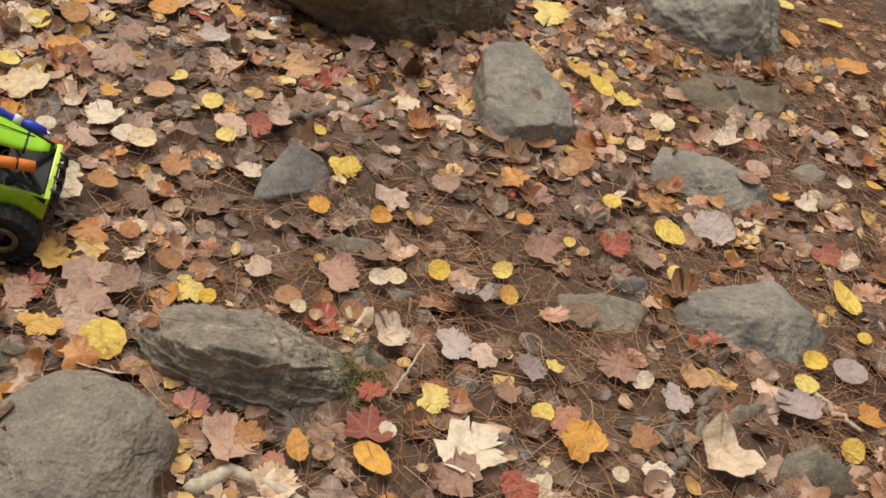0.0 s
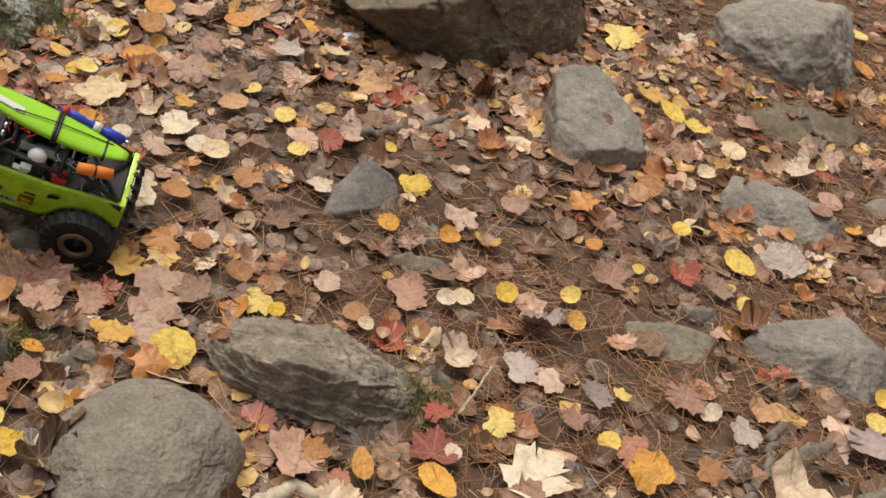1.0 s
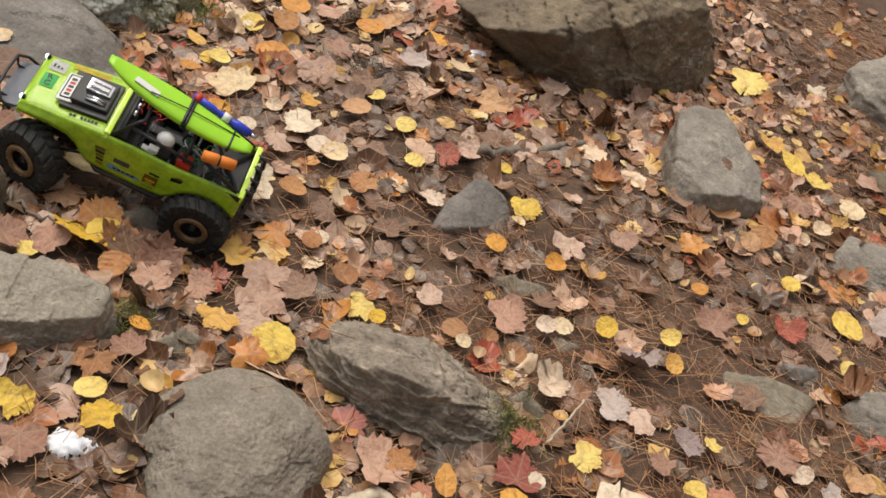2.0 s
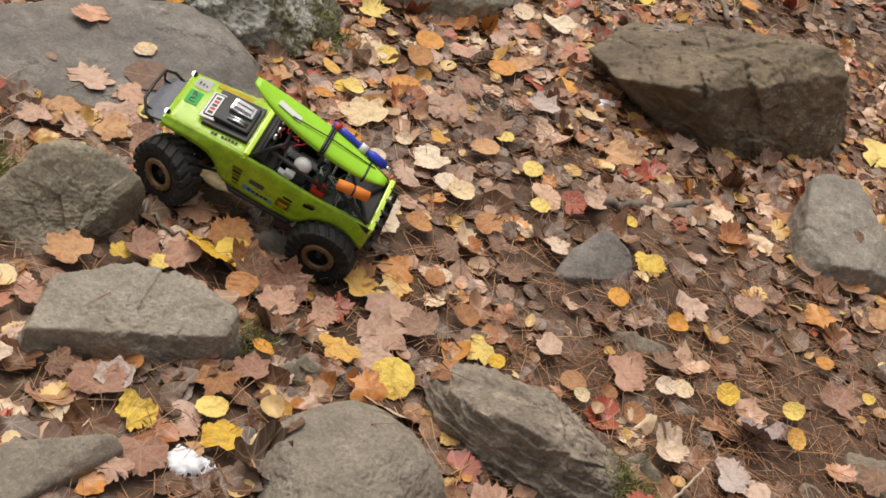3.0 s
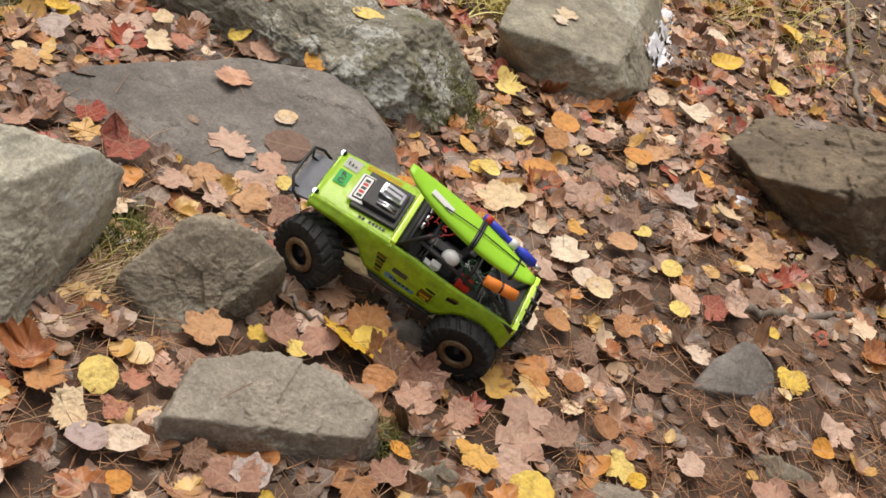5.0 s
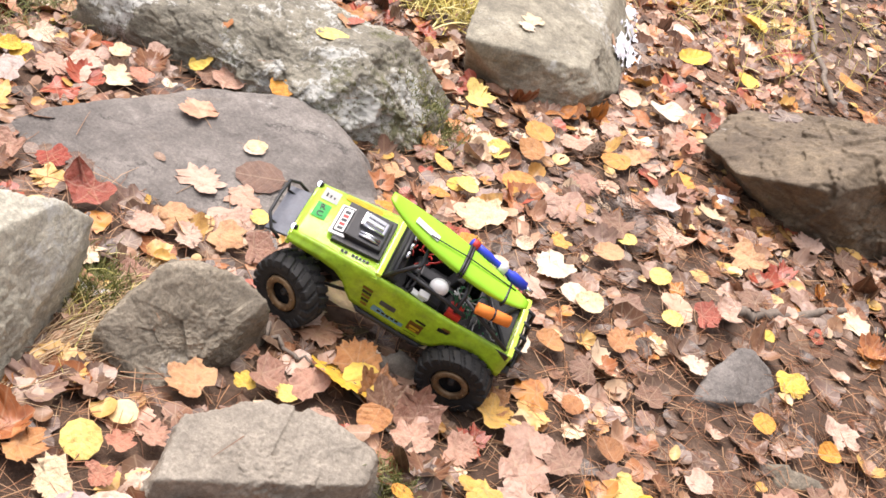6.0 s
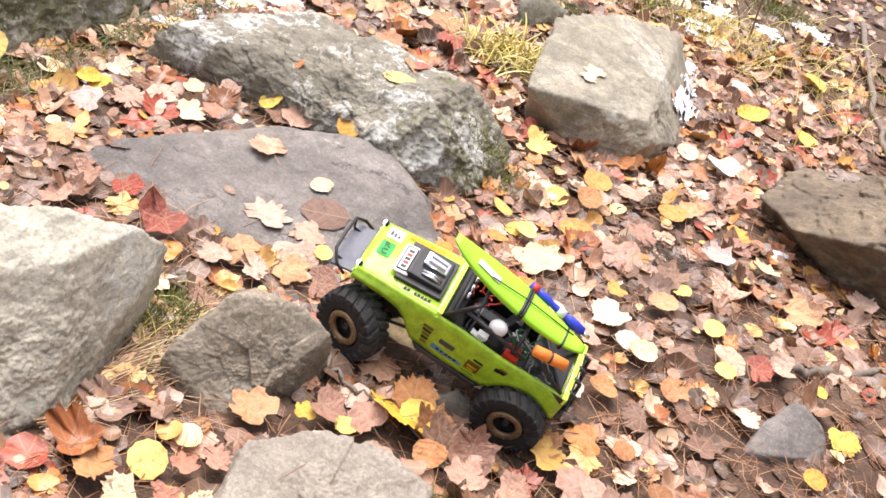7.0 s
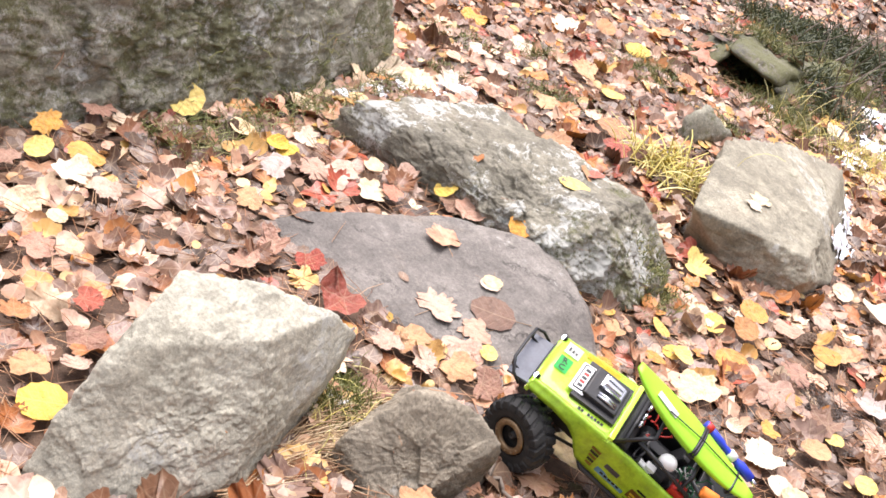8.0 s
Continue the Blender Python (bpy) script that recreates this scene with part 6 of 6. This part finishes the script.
def decal(name, mat, label, x0, x1, z0, z1, parent=truck, out=0.0012):
    """A thin decal on the body's near side."""
    bm = bmesh.new()
    n = 4
    top_row = [bm.verts.new((x0 + (x1 - x0) * i / n, -half_width(x0 + (x1 - x0) * i / n) - out, z1)) for i in range(n + 1)]
    low_row = [bm.verts.new((x0 + (x1 - x0) * i / n, -half_width(x0 + (x1 - x0) * i / n) - out - 0.0022 * (0.2 + (0.2 - z0) * 4), z0)) for i in range(n + 1)]
    for i in range(n):
        bm.faces.new((low_row[i], low_row[i + 1], top_row[i + 1], top_row[i]))
    bmesh.ops.solidify(bm, geom=bm.faces, thickness=0.0008)
    return part(name, bm, mat, parent, label)


strip = decal("decal", BLUEST, "light blue side decal with dark bars", -0.030, 0.040, 0.132, 0.146)
for k in range(5):
    decal("mark", BLACK, "", -0.018 + 0.010 * k, -0.011 + 0.010 * k, 0.137, 0.141, strip, 0.0022)
square = decal("decal", BROWNST, "brown and yellow square side decal", 0.046, 0.076, 0.138, 0.163)
decal("mark", YELLOWST, "", 0.050, 0.072, 0.148, 0.153, square, 0.0022)
decal("mark", YELLOWST, "", 0.053, 0.068, 0.141, 0.144, square, 0.0022)
decal("decal", GREYPL, "faded grey side decal", -0.022, 0.012, 0.156, 0.168)
decal("decal", BLACK, "small black side decal", 0.046, 0.074, 0.129, 0.134)
decal("decal", BLACK, "small black oval side decal", 0.054, 0.076, 0.168, 0.173)
crest = decal("decal", BLACK, "small dark crest decal", 0.098, 0.128, 0.176, 0.186)
decal("mark", BROWNST, "", 0.105, 0.122, 0.186, 0.191, crest, 0.0014)
for k in range(5):
    decal("decal", BLACK if k % 2 else BROWNST, "column of small dark side decals", -0.066 + 0.003 * k, -0.044 + 0.001 * k, 0.172 - 0.010 * k, 0.178 - 0.010 * k)

# cab and load bed
tub = bmesh.new()
box(tub, (-0.050, -0.082, 0.128), (0.244, 0.082, 0.136), 0.001)
box(tub, (-0.052, -0.082, 0.130), (-0.044, 0.082, 0.212), 0.001)
box(tub, (-0.050, -0.0825, 0.130), (0.244, -0.0785, 0.204), 0.001)
box(tub, (-0.050, 0.0785, 0.130), (0.244, 0.0825, 0.204), 0.001)
part("cab_tub", tub, BLACK, truck, "black cab and bed lining")
part("bed_floor", box(boxed((0.150, -0.078, 0.176), (0.238, 0.078, 0.186), 0.002), (0.118, -0.078, 0.136), (0.124, 0.078, 0.205), 0.002), BLACK, truck, "black raised bed floor")
dash = boxed((-0.046, -0.078, 0.196), (-0.018, 0.078, 0.222), 0.005, pose(0, 0, 0, 0, 20, 0))
dash_ob = part("dashboard", dash, BLACK, truck, "black dashboard with round dials")
for y in (-0.012, 0.012, 0.040):
    part("dial", lathe([(-0.004, 0.0001), (-0.0035, 0.008), (-0.002, 0.0095), (0.003, 0.0095)], 16), CHROME, dash_ob, "chrome-rimmed round dial", at=Matrix.Translation((-0.022 * K, y * K, 0.226 * K)) @ pose(0, 0, 0, 0, 40, 90))
for y in (-0.045, 0.040):
    part("seat", box(boxed((0.040, y - 0.024, 0.136), (0.090, y + 0.024, 0.160), 0.006), (0.082, y - 0.024, 0.140), (0.100, y + 0.024, 0.212), 0.006, pose(0, 0, 0, 0, 12, 0)), BLACK, truck, "black bucket seat")
part("steering_wheel", rod([(0.012 + 0.004 * math.sin(a), -0.045 + 0.018 * math.cos(a), 0.205 + 0.017 * math.sin(a)) for a in [2 * math.pi * k / 14 for k in range(15)]], 0.0028, 6), BLACK, truck)

# roll cage
cage = [
    [(-0.046, -0.080, 0.212), (-0.006, -0.070, 0.268), (0.004, -0.062, 0.274)],
    [(-0.046, 0.080, 0.212), (-0.006, 0.070, 0.268), (0.004, 0.062, 0.274)],
    [(0.004, -0.064, 0.274), (0.004, 0.064, 0.274)],
    [(-0.012, -0.074, 0.250), (0.060, -0.075, 0.242), (0.128, -0.074, 0.228)],
    [(-0.012, 0.074, 0.250), (0.060, 0.075, 0.242), (0.128, 0.074, 0.228)],
    [(0.108, -0.076, 0.200), (0.106, -0.062, 0.262), (0.106, 0.062, 0.262), (0.108, 0.076, 0.200)],
    [(0.106, -0.060, 0.258), (0.232, -0.074, 0.206)],
    [(0.106, 0.060, 0.258), (0.232, 0.074, 0.206)],
    [(0.004, 0.0, 0.274), (0.106, 0.0, 0.262)],
    [(0.150, -0.070, 0.194), (0.236, 0.070, 0.196)],
    [(0.150, 0.070, 0.194), (0.236, -0.070, 0.196)],
    [(-0.030, -0.078, 0.226), (-0.030, 0.078, 0.226)],
]
for line in cage:
    part("cage_tube", rod(line, 0.0042, 8), BLACK, truck)

# wiring and gear inside
rngc = random.Random(11)


def tangle(name, mat, label, centre, spread, count, r):
    """Loose wires, each a part of its own."""
    for _ in range(count):
        pts = [Vector([c + rngc.gauss(0, s) for c, s in zip(centre, spread)])]
        way = Vector((rngc.gauss(0, 1), rngc.gauss(0, 1), rngc.gauss(0, 0.5))).normalized()
        for _ in range(7):
            way = (way + Vector((rngc.gauss(0, 0.6), rngc.gauss(0, 0.6), rngc.gauss(0, 0.5)))).normalized()
            pts.append(pts[-1] + way * 0.007)
        part(name, rod(pts, r, 6), mat, truck, label)


tangle("wire", REDPL, "loose red wire", (0.000, 0.010, 0.226), (0.012, 0.018, 0.010), 8, 0.0018)
tangle("wire", GREENWIRE, "loose dark green wire", (0.120, -0.040, 0.228), (0.010, 0.012, 0.008), 9, 0.0016)
tangle("wire", WHITE, "loose white wire", (0.122, -0.035, 0.230), (0.009, 0.010, 0.008), 5, 0.0015)
tangle("cord", GREENWIRE, "green cord in the bed", (0.180, -0.050, 0.194), (0.016, 0.012, 0.003), 4, 0.0016)
tangle("chain", STEEL, "short steel chain in the bed", (0.185, -0.045, 0.194), (0.016, 0.014, 0.003), 6, 0.0018)
part("receiver_box", boxed((0.094, -0.078, 0.196), (0.124, -0.048, 0.222), 0.003), REDPL, truck, "small red plastic box")
part("motor", lathe([(-0.026, 0.014), (-0.024, 0.017), (0.024, 0.017), (0.026, 0.014)], 20, (0.02, 0.035, 0.160)), BLACK, truck, "round black motor")
part("battery", boxed((0.02, 0.004, 0.150), (0.10, 0.030, 0.185), 0.004), BLACK, truck)
roll = part("foam_roll", lathe([(-0.036, 0.006), (-0.035, 0.0115), (-0.004, 0.0125), (-0.002, 0.0105), (0.002, 0.0105), (0.004, 0.0125), (0.035, 0.0115), (0.036, 0.006)], 18), ORANGE, truck,
            "orange foam roll tied in the middle", at=Matrix.Translation((0.170 * K, -0.064 * K, 0.262 * K)) @ pose(0, 0, 0, 0, 22, 100))
part("tie", lathe([(-0.002, 0.0108), (-0.0015, 0.0118), (0.0015, 0.0118), (0.002, 0.0108)], 18), BLACK, roll)

# kayak on the cage
kayak = bmesh.new()
a, b = Vector((-0.110, -0.002, 0.322)), Vector((0.222, -0.010, 0.268))
stations = 22
rings = []
for i in range(stations + 1):
    u = i / stations
    p = a.lerp(b, u)
    f = max(0.16, math.sin(math.pi * (0.03 + 0.94 * u)) ** 0.55)
    w, d = 0.039 * f, 0.024 * f
    lift = 0.010 * (2 * u - 1) ** 4
    rings.append([kayak.verts.new(p + Vector((0, w * math.cos(t), lift + (d * 0.42 * math.sin(t) if math.sin(t) > 0 else d * math.sin(t))))) for t in [2 * math.pi * k / 16 for k in range(16)]])
for q, s in zip(rings, rings[1:]):
    for k in range(16):
        kayak.faces.new((q[k], q[(k + 1) % 16], s[(k + 1) % 16], s[k])).smooth = True
kayak.faces.new(rings[0][::-1])
kayak.faces.new(rings[-1])
kayak_ob = part("kayak", kayak, KAYAK, truck, "lime-green toy kayak")
down = (b - a).normalized()
for u in (0.56, 0.86):
    p = a.lerp(b, u)
    f = 1.05 * math.sin(math.pi * (0.03 + 0.94 * u)) ** 0.55
    loop = []
    for k in range(19):
        t = 2 * math.pi * k / 18
        loop.append(p + Vector((0, 0.0403 * f * math.cos(t), (0.0115 if math.sin(t) > 0 else 0.0255) * f * math.sin(t))))
    for shift in ((-0.004, 0.002) if u < 0.7 else (0.0,)):
        part("strap", rod([q + down * shift for q in loop], 0.0032, 6), BLACK, kayak_ob, "black rubber strap")
part("cord", rod([a.lerp(b, 0.30) + Vector((0, -0.020, 0.012)), a.lerp(b, 0.56) + Vector((0, -0.004, 0.0145)), a.lerp(b, 0.9) + Vector((0, 0.012, 0.010))], 0.0013, 6), BLACK, kayak_ob)
patch = bmesh.new()
p = a.lerp(b, 0.27)
box(patch, (p.x - 0.028, p.y - 0.019, p.z + 0.0090), (p.x + 0.028, p.y - 0.004, p.z + 0.0115), 0.001, pose(0, 0, 0, 0, 9.3, -6))
part("deck_patch", patch, WHITE, kayak_ob, "whitish deck patch")
jack = bmesh.new()
c, e = Vector((0.068, 0.040, 0.296)), Vector((0.205, 0.032, 0.276))
join(jack, rod([c, c.lerp(e, 0.35), c.lerp(e, 0.4), c.lerp(e, 0.7), c.lerp(e, 0.75), e], [0.0095, 0.009, 0.0065, 0.008, 0.0115, 0.010], 10))
jack_ob = part("tow_jack", jack, BLUEPL, truck, "blue plastic toy jack lashed beside the kayak")
part("collar", rod([c.lerp(e, 0.02), c.lerp(e, 0.12)], 0.0112, 10), REDPL, jack_ob, "red collar")
part("collar", rod([c.lerp(e, 0.52), c.lerp(e, 0.64)], 0.0108, 10), WHITE, jack_ob, "white collar")
part("tip", rod([e, e + (e - c).normalized() * 0.018], 0.0045, 10), CHROME, jack_ob)

# running gear
part("chassis_rail", boxed((-0.20, -0.045, 0.100), (0.22, -0.032, 0.122), 0.002), BLACK, truck)
part("chassis_rail", boxed((-0.20, 0.032, 0.100), (0.22, 0.045, 0.122), 0.002), BLACK, truck)
part("skid_plate", boxed((-0.05, -0.045, 0.088), (0.07, 0.045, 0.100), 0.004), BLACK, truck)
for s in (-1, 1):
    part("rock_slider", rod([(-0.062, s * 0.082, 0.112), (-0.050, s * 0.092, 0.108), (0.086, s * 0.092, 0.107), (0.098, s * 0.082, 0.111)], 0.0055, 8), BLACK, truck, "black tubular side step")
part("front_bumper", boxed((-0.284, -0.066, 0.146), (-0.232, 0.066, 0.152), 0.002, pose(0, 0, 0, 0, -14, 0)), GREYPL, truck, "dull grey front bumper plate")
part("bull_bar", rod([(-0.250, -0.074, 0.146), (-0.272, -0.072, 0.158), (-0.290, -0.050, 0.172), (-0.292, 0.0, 0.174), (-0.290, 0.050, 0.172), (-0.272, 0.072, 0.158), (-0.250, 0.074, 0.146)], 0.0034, 8), BLACK, truck, "black wire bull bar")
part("bull_bar", rod([(-0.290, 0.048, 0.172), (-0.284, 0.046, 0.150), (-0.262, 0.046, 0.146)], 0.0028, 8), BLACK, truck)
part("bull_bar", rod([(-0.290, -0.048, 0.172), (-0.284, -0.046, 0.150), (-0.262, -0.046, 0.146)], 0.0028, 8), BLACK, truck)
part("rear_bumper", rod([(0.232, -0.080, 0.150), (0.262, -0.074, 0.150), (0.266, 0.0, 0.150), (0.262, 0.074, 0.150), (0.232, 0.080, 0.150)], 0.006, 8), BLACK, truck)
for y in (-0.055, -0.018, 0.018, 0.055):
    part("tail_loop", rod([(0.246, y, 0.205), (0.264, y, 0.200), (0.268, y, 0.175), (0.260, y, 0.152)], 0.0042, 8), BLACK, truck)
part("tail_bar", rod([(0.262, -0.078, 0.178), (0.268, 0.0, 0.180), (0.262, 0.078, 0.178)], 0.004, 8), BLACK, truck)

# wheels: tyre, beadlock ring and dark centre
RAD, WID = 0.077, 0.058
carcass = [(-0.026, 0.040), (-0.0285, 0.046), (-0.029, 0.054), (-0.029, 0.060), (-0.0285, 0.0655), (-0.0275, 0.068), (-0.026, 0.0695)]
carcass += [(-0.026 + 0.052 * k / 16, 0.0695 + 0.0030 * math.sin(math.pi * k / 16)) for k in range(1, 16)] + [(-y, r) for y, r in carcass[::-1]]
TURNS = 180
tyre = bmesh.new()
rings = []
for y, r in carcass:
    ring = []
    for k in range(TURNS):
        side = 1 if y > 0 else -1
        beat = (20.0 * k / TURNS + 0.5 * (side > 0) + 110.0 * abs(y) * 0.16) % 1.0
        block = beat < 0.62 and 0.0022 < abs(y)
        tall = 0.0048 if block and r > 0.0675 else 0.0
        wide = 0.0026 if block and 0.056 < r < 0.069 and abs(y) > 0.027 else 0.0
        ang = 2 * math.pi * k / TURNS
        ring.append(tyre.verts.new(((r + tall) * math.cos(ang), y + side * wide, (r + tall) * math.sin(ang))))
    rings.append(ring)
for q, t in zip(rings, rings[1:]):
    for k in range(TURNS):
        tyre.faces.new((q[k], q[(k + 1) % TURNS], t[(k + 1) % TURNS], t[k]))
rim = lathe([(-0.0245, 0.0235), (-0.029, 0.0245), (-0.031, 0.0275), (-0.031, 0.034), (-0.0295, 0.0370), (-0.024, 0.0385), (-0.022, 0.0240), (-0.0245, 0.0235)], 36)
for k in range(12):
    t = 2 * math.pi * k / 12
    bolt = lathe([(-0.0335, 0.0014), (-0.033, 0.0022), (-0.030, 0.0022)], 8, (0.032 * math.cos(t), 0, 0.032 * math.sin(t)))
    join(rim, bolt)
disc = lathe([(-0.014, 0.0001), (-0.022, 0.004), (-0.022, 0.007), (-0.010, 0.009), (-0.006, 0.022), (-0.020, 0.0300), (0.022, 0.0400), (0.026, 0.030), (0.010, 0.0001)], 32)
wheel = part("wheel", disc, BLACK, truck, "dark wheel centre")
tyre_ob = part("tyre", tyre, RUBBER, wheel, "black knobbly rubber tyre")
rim_ob = part("rim", rim, BRONZE, wheel, "bronze-coloured beadlock ring with bolts")
IN_SLOPE = HILL.inverted() @ TRUCK
hubs = {}
wheels = [wheel]
for end, hx, steer in (("front", -0.180, -24), ("rear", 0.182, 0)):
    for s in (-1, 1):
        local = Vector((hx * K, s * 0.100 * K, 0.068 * K))
        spot = IN_SLOPE @ local
        gap = float(terrain(spot.x, spot.y)) + 0.004 + RAD * K - spot.z
        local.z += max(-0.028, min(0.040, gap))
        hubs[end, s] = local
        m = Matrix.Translation(local) @ pose(0, 0, 0, 0, 0, steer + (180 if s > 0 else 0))
        if len(hubs) == 1:
            wheel.matrix_basis = m
        else:
            copied = copy_thing(wheel, m)
            copied.parent = truck
for end in ("front", "rear"):
    l, r = hubs[end, -1] / K, hubs[end, 1] / K
    axle = rod([l + Vector((0, 0.02, 0)), r - Vector((0, 0.02, 0))], 0.0085, 10)
    axle_ob = part("axle", axle, BLACK, truck)
    mid = (l + r) / 2
    pump = bmesh.new()
    bmesh.ops.create_uvsphere(pump, u_segments=14, v_segments=10, radius=0.021, matrix=Matrix.Translation(mid + Vector((0, 0.018, 0))) @ Matrix.Diagonal((1.15, 0.8, 1.0, 1)))
    part("differential", pump, BLACK, axle_ob)
    lean = 0.02 if end == "front" else -0.02
    for s, h in ((-1, l), (1, r)):
        low, high = Vector((h.x, s * 0.062, h.z + 0.01)), Vector((h.x + lean, s * 0.052, 0.165))
        shock = part("shock_absorber", rod([low, low.lerp(high, 0.45), low.lerp(high, 0.46), high], [0.003, 0.003, 0.0065, 0.0065], 10), STEEL, truck, "small steel shock absorber")
        coil = [low.lerp(high, 0.15 + 0.75 * k / 60) + Vector((0.0085 * math.cos(k * 0.75), 0.0085 * math.sin(k * 0.75), 0)) for k in range(61)]
        part("spring", rod(coil, 0.0012, 5), BLACK, shock)
        part("suspension_link", rod([(h.x, s * 0.055, h.z - 0.006), (0.04 if end == "rear" else -0.04, s * 0.040, 0.096)], 0.0035, 8), BLACK, truck)

# the driver: a plain doll on the near seat
doll = bmesh.new()
bmesh.ops.create_uvsphere(doll, u_segments=20, v_segments=14, radius=0.0172, matrix=Matrix.Translation((0.056, -0.060, 0.246)) @ Matrix.Diagonal((1.1, 0.95, 1.05, 1)))
for f in doll.faces:
    f.smooth = True
box(doll, (0.038, -0.074, 0.160), (0.076, -0.030, 0.216), 0.010, pose(0, 0, 0, 0, 8, 0), 1)
box(doll, (0.012, -0.076, 0.196), (0.050, -0.062, 0.210), 0.004, pose(0, 0, 0, 0, 10, 0), 1)
box(doll, (0.012, -0.040, 0.196), (0.050, -0.028, 0.210), 0.004, pose(0, 0, 0, 0, 10, 0), 1)
box(doll, (0.030, -0.077, 0.212), (0.052, -0.060, 0.219), 0.002, None, 0)
box(doll, (0.000, -0.072, 0.150), (0.060, -0.032, 0.168), 0.006, None, 1)
for f in doll.faces:
    q = f.calc_center_median()
    f.material_index = 0 if q.z > 0.222 or (q.y < -0.064 and 0.206 < q.z < 0.220 and 0.028 < q.x < 0.054) else 1
bmesh.ops.scale(doll, vec=(K, K, K), verts=doll.verts)
dm = bpy.data.meshes.new("driver_doll")
doll.to_mesh(dm)
doll.free()
dm.materials.append(WHITE)
dm.materials.append(BLACK)
doll_ob = new("driver_doll", dm)
doll_ob.matrix_world = TRUCK
tagged(doll_ob, "plain driver doll with a white helmet in the cab", "doll")
